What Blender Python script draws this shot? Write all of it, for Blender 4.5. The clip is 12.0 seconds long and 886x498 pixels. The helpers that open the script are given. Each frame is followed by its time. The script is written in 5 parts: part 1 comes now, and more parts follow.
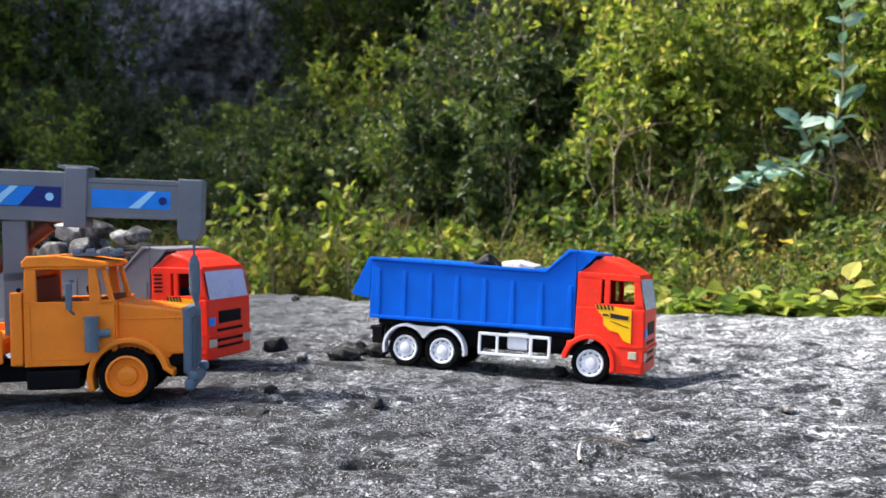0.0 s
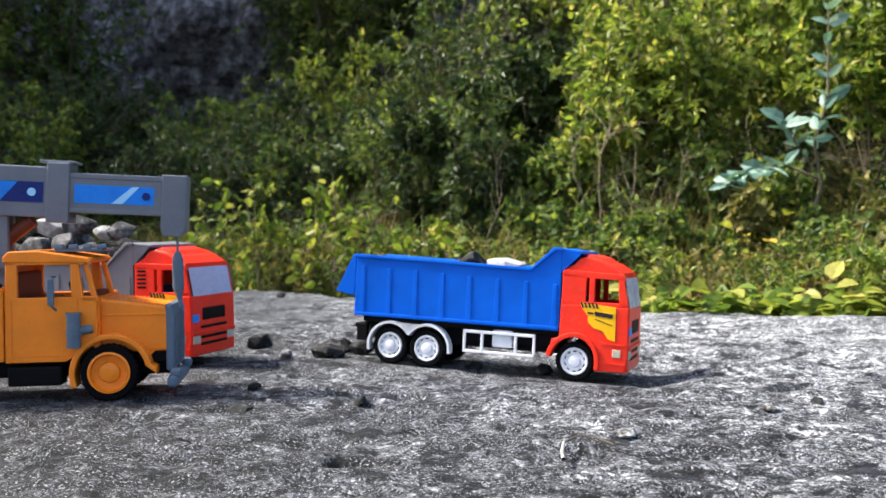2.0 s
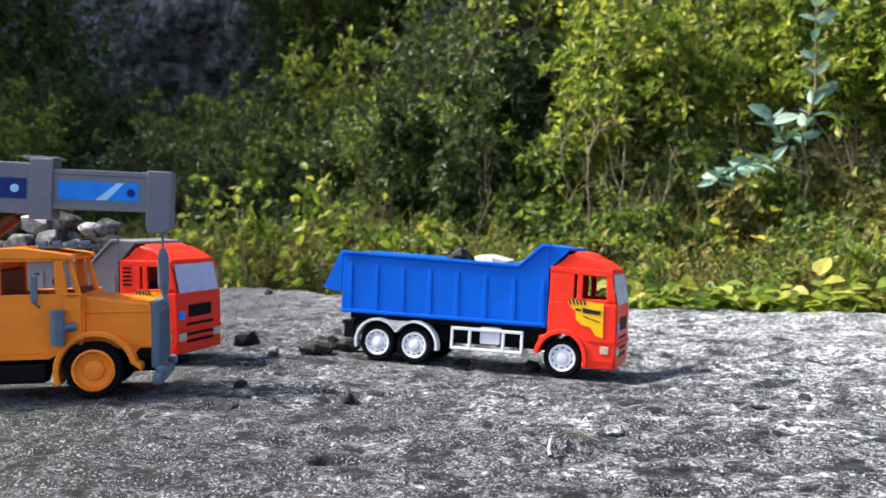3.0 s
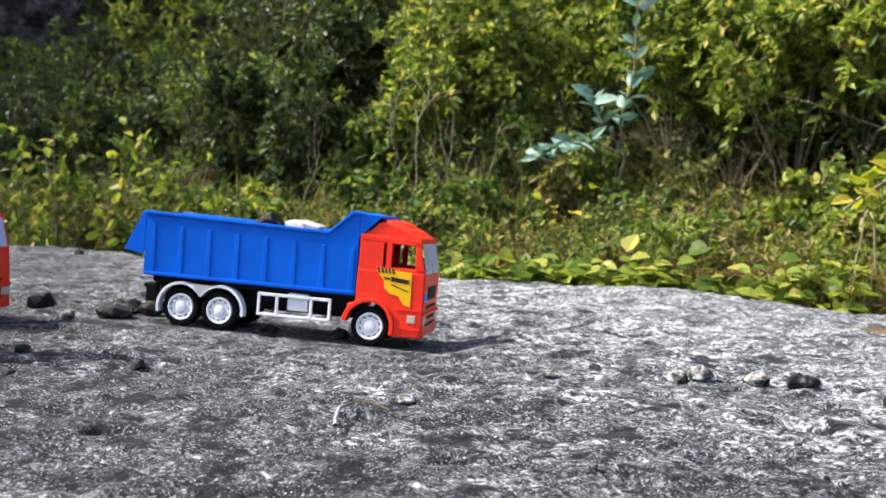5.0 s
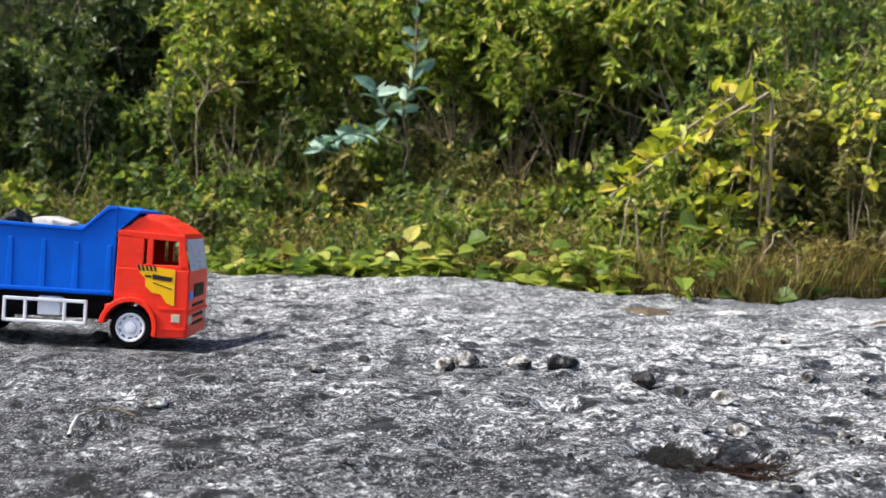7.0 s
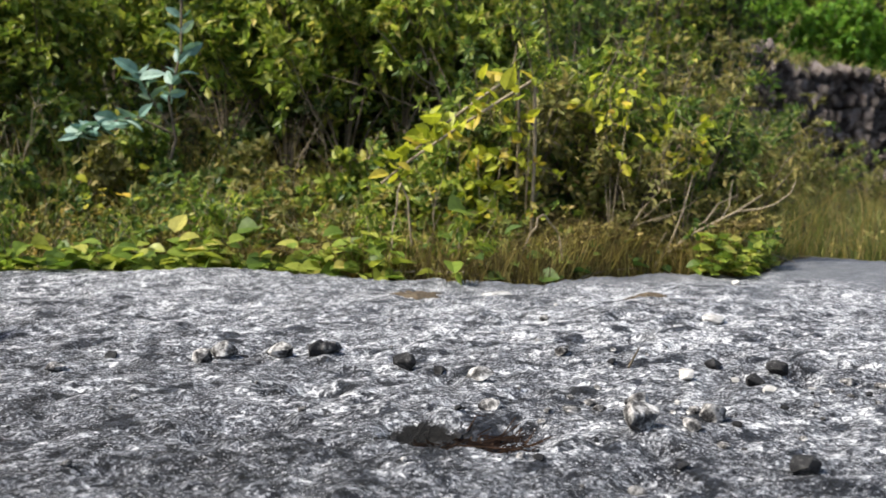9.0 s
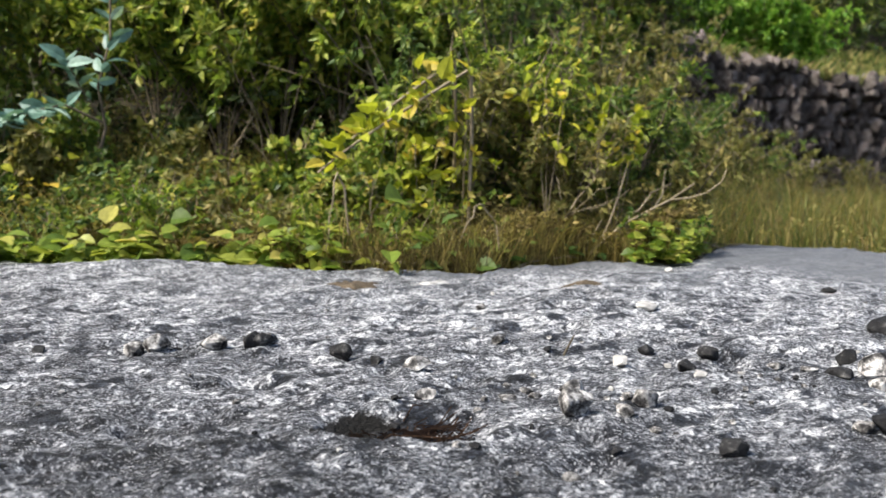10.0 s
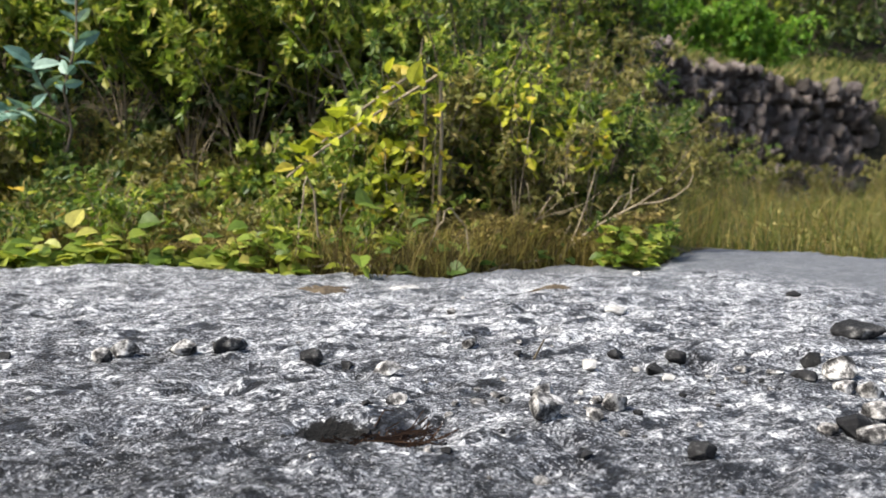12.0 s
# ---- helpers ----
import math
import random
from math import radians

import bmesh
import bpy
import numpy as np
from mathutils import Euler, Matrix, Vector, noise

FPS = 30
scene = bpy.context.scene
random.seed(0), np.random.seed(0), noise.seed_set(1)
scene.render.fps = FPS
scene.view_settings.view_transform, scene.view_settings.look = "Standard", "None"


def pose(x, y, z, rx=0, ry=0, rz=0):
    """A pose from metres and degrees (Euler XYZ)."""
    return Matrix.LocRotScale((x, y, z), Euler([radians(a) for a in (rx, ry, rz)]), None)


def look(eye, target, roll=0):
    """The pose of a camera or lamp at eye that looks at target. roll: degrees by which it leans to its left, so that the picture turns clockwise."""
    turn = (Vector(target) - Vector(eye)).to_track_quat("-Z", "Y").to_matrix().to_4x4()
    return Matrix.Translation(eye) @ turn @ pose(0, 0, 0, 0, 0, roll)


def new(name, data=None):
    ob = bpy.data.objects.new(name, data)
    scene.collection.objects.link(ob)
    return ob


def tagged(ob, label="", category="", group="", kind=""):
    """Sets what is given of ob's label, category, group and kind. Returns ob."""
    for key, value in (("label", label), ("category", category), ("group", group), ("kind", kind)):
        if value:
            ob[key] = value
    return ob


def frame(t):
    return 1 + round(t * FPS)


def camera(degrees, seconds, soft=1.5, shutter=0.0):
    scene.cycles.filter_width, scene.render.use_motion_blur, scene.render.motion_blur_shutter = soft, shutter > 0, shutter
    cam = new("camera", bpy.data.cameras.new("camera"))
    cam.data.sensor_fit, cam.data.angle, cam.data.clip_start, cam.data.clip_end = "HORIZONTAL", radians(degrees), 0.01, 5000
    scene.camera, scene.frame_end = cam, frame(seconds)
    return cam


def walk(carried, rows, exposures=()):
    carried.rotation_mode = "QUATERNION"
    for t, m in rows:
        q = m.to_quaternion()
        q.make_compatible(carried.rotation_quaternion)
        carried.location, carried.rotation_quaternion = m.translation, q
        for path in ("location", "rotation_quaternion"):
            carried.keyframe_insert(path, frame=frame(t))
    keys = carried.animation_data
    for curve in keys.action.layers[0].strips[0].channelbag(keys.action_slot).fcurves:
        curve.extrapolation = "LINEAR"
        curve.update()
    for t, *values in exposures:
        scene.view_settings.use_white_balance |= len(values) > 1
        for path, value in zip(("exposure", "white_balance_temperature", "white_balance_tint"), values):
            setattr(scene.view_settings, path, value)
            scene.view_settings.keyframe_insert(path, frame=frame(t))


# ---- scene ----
cam = camera(50.6, 12.0, soft=1.5)
cam.data.dof.use_dof, cam.data.dof.focus_distance, cam.data.dof.aperture_fstop = True, 0.55, 19.0
PATH = [
    (0, (0.059, 0.014, 0.121), (-0.077, 2.009, 0.084), -1.0),
    (0.5, (0.059, 0.014, 0.121), (-0.064, 2.01, 0.08), -1.0),
    (1, (0.06, 0.015, 0.121), (-0.055, 2.011, 0.077), -1.0),
    (1.5, (0.06, 0.015, 0.121), (-0.047, 2.012, 0.08), -0.8),
    (2, (0.06, 0.015, 0.121), (-0.047, 2.012, 0.078), -0.7),
    (2.5, (0.061, 0.015, 0.121), (-0.042, 2.012, 0.078), -0.6),
    (2.7, (0.061, 0.016, 0.121), (-0.038, 2.013, 0.078), -0.7),
    (4.3, (0.074, 0.024, 0.117), (0.165, 2.018, -0.004), 1.2),
    (4.5, (0.077, 0.024, 0.118), (0.21, 2.016, -0.004), 1.4),
    (5, (0.086, 0.025, 0.12), (0.343, 2.006, 0.004), 1.6),
    (5.5, (0.096, 0.029, 0.121), (0.497, 1.986, 0.016), 1.3),
    (6, (0.104, 0.03, 0.12), (0.61, 1.961, 0.008), 0.8),
    (6.5, (0.109, 0.031, 0.119), (0.682, 1.943, 0.002), 0.8),
    (7, (0.114, 0.031, 0.118), (0.779, 1.913, -0.002), 0.8),
    (7.2, (0.116, 0.031, 0.118), (0.814, 1.901, -0.002), 0.7),
    (8.8, (0.135, 0.037, 0.112), (1.174, 1.741, -0.014), 0.6),
    (9, (0.138, 0.036, 0.111), (1.207, 1.722, -0.021), 0.3),
    (9.5, (0.139, 0.036, 0.113), (1.273, 1.677, -0.04), 0.3),
    (10, (0.14, 0.036, 0.111), (1.316, 1.647, -0.043), 0.2),
    (10.5, (0.139, 0.035, 0.112), (1.35, 1.62, -0.036), 0.1),
    (11, (0.139, 0.035, 0.112), (1.357, 1.614, -0.036), 0.2),
    (11.5, (0.139, 0.035, 0.111), (1.364, 1.609, -0.037), 0.4),
    (12, (0.138, 0.035, 0.112), (1.367, 1.607, -0.034), 0.3),
]
walk(cam, [(t, look(eye, target, roll)) for t, eye, target, roll in PATH], [(0, 1.46), (2.7, 1.46), (4.5, 1.36), (6.5, 1.16), (9, 0.95), (12, 1.05)])

# ---- world, sun and exposure ----
SUN_TURN, SUN_UP = radians(-80), radians(48.5)
world = bpy.data.worlds.new("world")
scene.world = world
world.use_nodes = True
wn = world.node_tree
sky = wn.nodes.new("ShaderNodeTexSky")
sky.sky_type, sky.sun_disc = "NISHITA", False
sky.sun_elevation, sky.sun_rotation = SUN_UP, SUN_TURN
sky.dust_density = 3.0
wn.links.new(sky.outputs[0], wn.nodes["Background"].inputs[0])
wn.nodes["Background"].inputs[1].default_value = 0.14
sun_data = bpy.data.lights.new("sun", "SUN")
sun_data.energy, sun_data.angle, sun_data.color = 5.0, radians(12), (1.0, 0.95, 0.86)
sun = new("sun", sun_data)
to_sun = Vector((math.sin(SUN_TURN) * math.cos(SUN_UP), math.cos(SUN_TURN) * math.cos(SUN_UP), math.sin(SUN_UP)))
sun.matrix_world = look(to_sun * 20, (0, 0, 0))
scene.view_settings.exposure = 1.3


# ---- materials ----
def linear(rgb):
    return tuple(c / 12.92 if c <= 0.04045 else ((c + 0.055) / 1.055) ** 2.4 for c in rgb) + (1.0,)


def nodes_of(name):
    m = bpy.data.materials.new(name)
    m.use_nodes = True
    t = m.node_tree
    return m, t, t.nodes["Principled BSDF"]


def add(t, kind, **values):
    n = t.nodes.new(kind)
    for key, v in values.items():
        n.inputs[key.replace("_", " ")].default_value = v
    return n


def noise_node(t, scale, detail=4.0, rough=0.6, stretch=None):
    co = t.nodes.new("ShaderNodeTexCoord")
    n = add(t, "ShaderNodeTexNoise", Scale=scale, Detail=detail, Roughness=rough)
    if stretch:
        mp = t.nodes.new("ShaderNodeMapping")
        mp.inputs["Scale"].default_value = stretch
        t.links.new(co.outputs["Object"], mp.inputs[0])
        t.links.new(mp.outputs[0], n.inputs["Vector"])
    else:
        t.links.new(co.outputs["Object"], n.inputs["Vector"])
    return n


def ramp(t, source, stops):
    r = t.nodes.new("ShaderNodeValToRGB")
    e = r.color_ramp.elements
    while len(e) < len(stops):
        e.new(0.5)
    for el, (p, c) in zip(e, stops):
        el.position, el.color = p, (*c[:3], 1.0)
    t.links.new(source, r.inputs[0])
    return r


def mixed(t, fac, a, b, mode="MIX"):
    m = t.nodes.new("ShaderNodeMix")
    m.data_type, m.blend_type = "RGBA", mode
    for sock, v in ((m.inputs[0], fac), (m.inputs[6], a), (m.inputs[7], b)):
        if isinstance(v, (int, float, tuple)):
            sock.default_value = v
        else:
            t.links.new(v, sock)
    return m.outputs[2]


def bumped(t, bsdf, height, strength, distance):
    b = add(t, "ShaderNodeBump", Strength=strength, Distance=distance)
    t.links.new(height, b.inputs["Height"])
    t.links.new(b.outputs[0], bsdf.inputs["Normal"])


def plastic(name, colour, rough=0.38, dust=0.12, shine=0.22):
    """Moulded toy plastic: slight tone drift, scuffs and a film of dust."""
    m, t, p = nodes_of(name)
    n1, n2 = noise_node(t, 38, 3), noise_node(t, 420, 4, 0.7)
    dark = tuple(c * 0.82 for c in colour[:3])
    base = ramp(t, n1.outputs[0], [(0.3, dark), (0.7, colour)]).outputs[0]
    film = ramp(t, n2.outputs[0], [(0.52, (0, 0, 0)), (0.75, (dust, dust, dust))]).outputs[0]
    col = mixed(t, film, base, (0.35, 0.33, 0.3, 1.0))
    t.links.new(col, p.inputs["Base Color"])
    r = ramp(t, n2.outputs[0], [(0.3, (rough * 0.8,) * 3), (0.75, (min(1, rough * 1.5),) * 3)])
    t.links.new(r.outputs[0], p.inputs["Roughness"])
    p.inputs["Specular IOR Level"].default_value = shine
    bumped(t, p, n1.outputs[0], 0.15, 0.0006)
    return m


BLUE = plastic("blue_plastic", linear((0.0, 0.36, 0.80)), 0.36, 0.004, 0.12)
RED = plastic("red_plastic", linear((0.95, 0.19, 0.10)))
ORANGE = plastic("orange_plastic", linear((0.98, 0.53, 0.13)), 0.28, 0.04, 0.3)
GREY = plastic("grey_plastic", linear((0.44, 0.45, 0.48)))
STEEL_GREY = plastic("steel_grey_plastic", linear((0.36, 0.42, 0.48)))
BLACK = plastic("black_plastic", (0.004, 0.004, 0.005), 0.5, 0.006, 0.08)
RUBBER = plastic("tyre_rubber", (0.004, 0.004, 0.005), 0.7, 0.012, 0.06)
WHITE = plastic("white_plastic", linear((0.90, 0.90, 0.92)), 0.4, 0.15)
YELLOW = plastic("yellow_sticker", linear((0.98, 0.74, 0.06)), 0.35, 0.05)
INK = plastic("black_ink", (0.02, 0.015, 0.02), 0.4, 0.03)
NAVY = plastic("navy_sticker", linear((0.06, 0.14, 0.42)), 0.3, 0.04)
SKYBLUE = plastic("sky_blue_sticker", linear((0.10, 0.50, 0.88)), 0.3, 0.04)
STREAK = plastic("light_streak_sticker", linear((0.62, 0.83, 0.96)), 0.3, 0.04)
LENS = plastic("lamp_lens", linear((0.75, 0.70, 0.62)), 0.2, 0.05)
SCREEN = plastic("lilac_windscreen", linear((0.74, 0.73, 0.81)), 0.25, 0.06)
BROWN_RED = plastic("dull_red_plastic", linear((0.42, 0.20, 0.14)), 0.5)


def mathed(t, op, a, b):
    n = t.nodes.new("ShaderNodeMath")
    n.operation = op
    for sock, v in zip(n.inputs, (a, b)):
        if isinstance(v, (int, float)):
            sock.default_value = v
        else:
            t.links.new(v, sock)
    return n.outputs[0]


def rock_material():
    """Weathered grey rock under a broken crust of pale lichens; bare and smooth where water runs over it. Shade of
    hollows and uneven light are put into its colour.
    """
    m, t, p = nodes_of("weathered_rock")
    grain = noise_node(t, 700, 3, 0.65)
    crust = noise_node(t, 230, 6, 0.72, (0.85, 1.0, 1.0))
    patch = noise_node(t, 46, 5, 0.65, (0.8, 1.0, 1.0))
    big = noise_node(t, 9, 4, 0.6)
    xyz = t.nodes.new("ShaderNodeSeparateXYZ")
    t.links.new(t.nodes.new("ShaderNodeTexCoord").outputs["Object"], xyz.inputs[0])
    # Darker toward the near left: uneven light on the slab put into its colour.
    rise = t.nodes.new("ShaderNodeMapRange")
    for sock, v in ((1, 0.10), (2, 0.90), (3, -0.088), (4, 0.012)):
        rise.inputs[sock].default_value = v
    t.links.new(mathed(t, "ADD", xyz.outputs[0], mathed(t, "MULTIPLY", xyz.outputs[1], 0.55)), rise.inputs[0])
    bare = t.nodes.new("ShaderNodeAttribute")
    bare.attribute_name = "bare"
    flake = add(t, "ShaderNodeTexVoronoi", Scale=340)
    t.links.new(t.nodes.new("ShaderNodeTexCoord").outputs["Object"], flake.inputs["Vector"])
    single = t.nodes.new("ShaderNodeSeparateColor")
    t.links.new(flake.outputs["Color"], single.inputs[0])
    # crust cover from fine grain, patches, wide drift, plus the painted light gradient
    crust_and_shade = mathed(t, "ADD", mathed(t, "ADD", mathed(t, "MULTIPLY", crust.outputs[0], 0.42), mathed(t, "MULTIPLY", single.outputs[0], 0.10)), mathed(t, "MULTIPLY", patch.outputs[0], 0.32))
    crust_and_shade = mathed(t, "ADD", crust_and_shade, mathed(t, "MULTIPLY", big.outputs[0], 0.16))
    crust_and_shade = mathed(t, "ADD", crust_and_shade, rise.outputs[0])
    base = ramp(t, crust_and_shade, [(0.385, (0.006, 0.007, 0.010)), (0.435, (0.045, 0.048, 0.058)), (0.475, (0.115, 0.12, 0.135)), (0.515, (0.24, 0.25, 0.27)), (0.550, (0.52, 0.53, 0.55)), (0.585, (0.85, 0.86, 0.87))]).outputs[0]
    speck = ramp(t, grain.outputs[0], [(0.38, (0.10, 0.105, 0.12)), (0.49, (1, 1, 1))]).outputs[0]
    fleck = ramp(t, grain.outputs[0], [(0.57, (0, 0, 0)), (0.66, (0.7, 0.7, 0.7))]).outputs[0]
    col = mixed(t, fleck, mixed(t, 1.0, base, speck, "MULTIPLY"), (0.72, 0.73, 0.74, 1.0))
    # Dark blotches put the shade of small hollows and crevices into the colour.
    crevice_shade = ramp(t, noise_node(t, 34, 6, 0.75).outputs[0], [(0.42, (0.10, 0.11, 0.135)), (0.475, (1, 1, 1))]).outputs[0]
    col = mixed(t, 1.0, col, crevice_shade, "MULTIPLY")
    worn = ramp(t, crust.outputs[0], [(0.35, (0.045, 0.048, 0.054)), (0.65, (0.115, 0.12, 0.13))]).outputs[0]
    col = mixed(t, bare.outputs["Fac"], col, worn)
    # Near-black colour blended into the hollow stands for the shade in it.
    hollow_shade = t.nodes.new("ShaderNodeAttribute")
    hollow_shade.attribute_name = "hollow_shade"
    ragged = mathed(t, "SUBTRACT", mathed(t, "MULTIPLY", hollow_shade.outputs["Fac"], 1.6), mathed(t, "MULTIPLY", crust.outputs[0], 1.0))
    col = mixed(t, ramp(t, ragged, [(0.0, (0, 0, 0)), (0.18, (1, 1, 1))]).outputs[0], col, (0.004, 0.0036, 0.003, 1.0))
    p.inputs["Specular IOR Level"].default_value = 0.25
    t.links.new(col, p.inputs["Base Color"])
    rr = ramp(t, crust.outputs[0], [(0.35, (0.55,) * 3), (0.65, (0.8,) * 3)])
    t.links.new(rr.outputs[0], p.inputs["Roughness"])
    relief = mathed(t, "ADD", mathed(t, "MULTIPLY", crust.outputs[0], 0.8), mathed(t, "MULTIPLY", grain.outputs[0], 0.2))
    relief = mathed(t, "MULTIPLY", relief, mathed(t, "SUBTRACT", 1.0, mathed(t, "MULTIPLY", bare.outputs["Fac"], 0.8)))
    bumped(t, p, relief, 1.0, 0.008)
    return m


def mottled(name, stops, scale, bump=0.004, rough=0.9, per_object=0.0):
    m, t, p = nodes_of(name)
    n = noise_node(t, scale, 6, 0.7)
    col = ramp(t, n.outputs[0], stops).outputs[0]
    if per_object:
        info = t.nodes.new("ShaderNodeObjectInfo")
        tone = ramp(t, info.outputs["Random"], [(0.0, (1 - per_object,) * 3), (1.0, (1, 1, 1))]).outputs[0]
        col = mixed(t, 1.0, col, tone, "MULTIPLY")
    t.links.new(col, p.inputs["Base Color"])
    p.inputs["Roughness"].default_value = rough
    p.inputs["Specular IOR Level"].default_value = 0.15
    bumped(t, p, n.outputs[0], 0.8, bump)
    return m


def leaf_material(name, stops, glow=0.55, gloss=0.45):
    """Leaves: each its own tone, thin enough to let light through."""
    m, t, p = nodes_of(name)
    geo, info = t.nodes.new("ShaderNodeNewGeometry"), t.nodes.new("ShaderNodeObjectInfo")
    col = ramp(t, geo.outputs["Random Per Island"], stops).outputs[0]
    tone = ramp(t, info.outputs["Random"], [(0.0, (0.72, 0.78, 0.7)), (1.0, (1, 1, 1))]).outputs[0]
    col = mixed(t, 1.0, col, tone, "MULTIPLY")
    vein = ramp(t, noise_node(t, 160, 3).outputs[0], [(0.35, (0.75,) * 3), (0.65, (1, 1, 1))]).outputs[0]
    col = mixed(t, 1.0, col, vein, "MULTIPLY")
    t.links.new(col, p.inputs["Base Color"])
    p.inputs["Roughness"].default_value = gloss
    p.inputs["Specular IOR Level"].default_value = 0.22
    thin = t.nodes.new("ShaderNodeBsdfTranslucent")
    t.links.new(mixed(t, 1.0, col, (1.0, 1.0, 0.65, 1.0), "MULTIPLY"), thin.inputs[0])
    mx = t.nodes.new("ShaderNodeMixShader")
    mx.inputs[0].default_value = glow
    t.links.new(p.outputs[0], mx.inputs[1])
    t.links.new(thin.outputs[0], mx.inputs[2])
    t.links.new(mx.outputs[0], t.nodes["Material Output"].inputs[0])
    return m


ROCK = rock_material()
SOIL = mottled("leaf_litter_soil", [(0.3, (0.008, 0.007, 0.005)), (0.5, (0.024, 0.021, 0.012)), (0.7, (0.065, 0.055, 0.030))], 30)
STONE_DARK = mottled("dark_stone", [(0.3, (0.006, 0.006, 0.007)), (0.52, (0.024, 0.024, 0.025)), (0.62, (0.10, 0.098, 0.095)), (0.74, (0.36, 0.35, 0.34))], 110, 0.003, 0.85, 0.4)
STONE_PALE = mottled("pale_stone", [(0.38, (0.010, 0.009, 0.009)), (0.46, (0.085, 0.082, 0.080)), (0.52, (0.30, 0.29, 0.28)), (0.60, (0.58, 0.57, 0.55))], 95, 0.003, 0.85, 0.4)
STONE_WHITE = mottled("whitish_stone", [(0.3, (0.16, 0.155, 0.145)), (0.6, (0.48, 0.47, 0.45))], 80, 0.002, 0.8, 0.2)
STONE_GREY = mottled("quarried_grey_stone", [(0.36, (0.016, 0.016, 0.017)), (0.50, (0.085, 0.084, 0.084)), (0.60, (0.24, 0.235, 0.23)), (0.74, (0.48, 0.47, 0.46))], 70, 0.004, 0.85, 0.4)
CLIFF = mottled("cliff_rock", [(0.36, (0.040, 0.036, 0.036)), (0.5, (0.15, 0.135, 0.14)), (0.64, (0.40, 0.37, 0.38))], 14, 0.05)
WALLSTONE = mottled("wall_stone", [(0.38, (0.012, 0.009, 0.008)), (0.48, (0.105, 0.076, 0.064)), (0.55, (0.30, 0.255, 0.235)), (0.64, (0.62, 0.58, 0.56))], 30, 0.03, 0.9, 0.7)
BARK = mottled("bark", [(0.3, (0.05, 0.04, 0.028)), (0.7, (0.16, 0.13, 0.09))], 60, 0.002)
DRY = mottled("dry_stem", [(0.3, (0.11, 0.085, 0.055)), (0.7, (0.30, 0.25, 0.17))], 60, 0.001)
LEAF_BRIGHT = leaf_material("bright_leaf", [(0.0, (0.088, 0.150, 0.026)), (0.45, (0.220, 0.300, 0.046)), (0.85, (0.44, 0.47, 0.090)), (1.0, (0.64, 0.52, 0.16))], 0.52)
LEAF_MID = leaf_material("green_leaf", [(0.0, (0.046, 0.090, 0.025)), (0.6, (0.135, 0.205, 0.045)), (1.0, (0.32, 0.36, 0.080))], 0.5)
# Dark foliage tone; on the bank it puts shade into the leaf colour.
LEAF_DARK_SHADE = leaf_material("dark_shade_leaf", [(0.0, (0.024, 0.046, 0.018)), (0.6, (0.062, 0.098, 0.032)), (1.0, (0.14, 0.16, 0.050))], 0.35)
LEAF_PALE = leaf_material("blue_green_leaf", [(0.0, (0.11, 0.21, 0.17)), (0.6, (0.19, 0.32, 0.26)), (1.0, (0.36, 0.48, 0.40))], 0.35, 0.4)
LEAF_YELLOW = leaf_material("yellow_leaf", [(0.0, (0.34, 0.40, 0.035)), (0.7, (0.58, 0.56, 0.06)), (1.0, (0.66, 0.42, 0.08))], 0.5)
GRASS = leaf_material("dry_grass", [(0.0, (0.078, 0.111, 0.019)), (0.5, (0.195, 0.195, 0.046)), (0.8, (0.351, 0.273, 0.091)), (1.0, (0.468, 0.325, 0.130))], 0.4, 0.6)
BROWN = leaf_material("withered_herb", [(0.0, (0.091, 0.065, 0.026)), (0.5, (0.221, 0.156, 0.058)), (0.85, (0.338, 0.286, 0.078)), (1.0, (0.520, 0.364, 0.156))], 0.35, 0.7)
FERN = leaf_material("olive_scrub", [(0.0, (0.095, 0.098, 0.030)), (0.6, (0.215, 0.210, 0.060)), (1.0, (0.38, 0.30, 0.11))], 0.4, 0.6)


TERRACE_GRASS = leaf_material("terrace_grass", [(0.0, (0.07, 0.105, 0.022)), (0.5, (0.17, 0.19, 0.045)), (0.85, (0.30, 0.26, 0.09)), (1.0, (0.42, 0.33, 0.14))], 0.4, 0.6)
LEAF_FRESH = leaf_material("fresh_leaf", [(0.0, (0.10, 0.24, 0.03)), (0.6, (0.24, 0.44, 0.05)), (1.0, (0.40, 0.56, 0.10))], 0.5)

# ---- mesh helpers ----
def part(name, bm, material, parent=None, label="", smooth=False):
    me = bpy.data.meshes.new(name)
    bm.normal_update()
    bm.to_mesh(me)
    bm.free()
    me.materials.append(material)
    if smooth:
        me.shade_smooth()
    ob = new(name, me)
    ob.parent = parent
    if label:
        ob["label"] = label
    return ob


def sheet(name, verts, faces, material, parent=None, label="", smooth=False):
    me = bpy.data.meshes.new(name)
    me.from_pydata(np.asarray(verts).tolist(), [], faces if isinstance(faces, list) else np.asarray(faces).tolist())
    me.materials.append(material)
    if smooth:
        me.shade_smooth()
    ob = new(name, me)
    ob.parent = parent
    if label:
        ob["label"] = label
    return ob


def thing(name, m, label, category, group="", kind=""):
    e = new(name)
    e.empty_display_size = 0.02
    e.matrix_world = m
    return tagged(e, label, category, group, kind)


TABLE = np.random.RandomState(7).rand(257, 257)


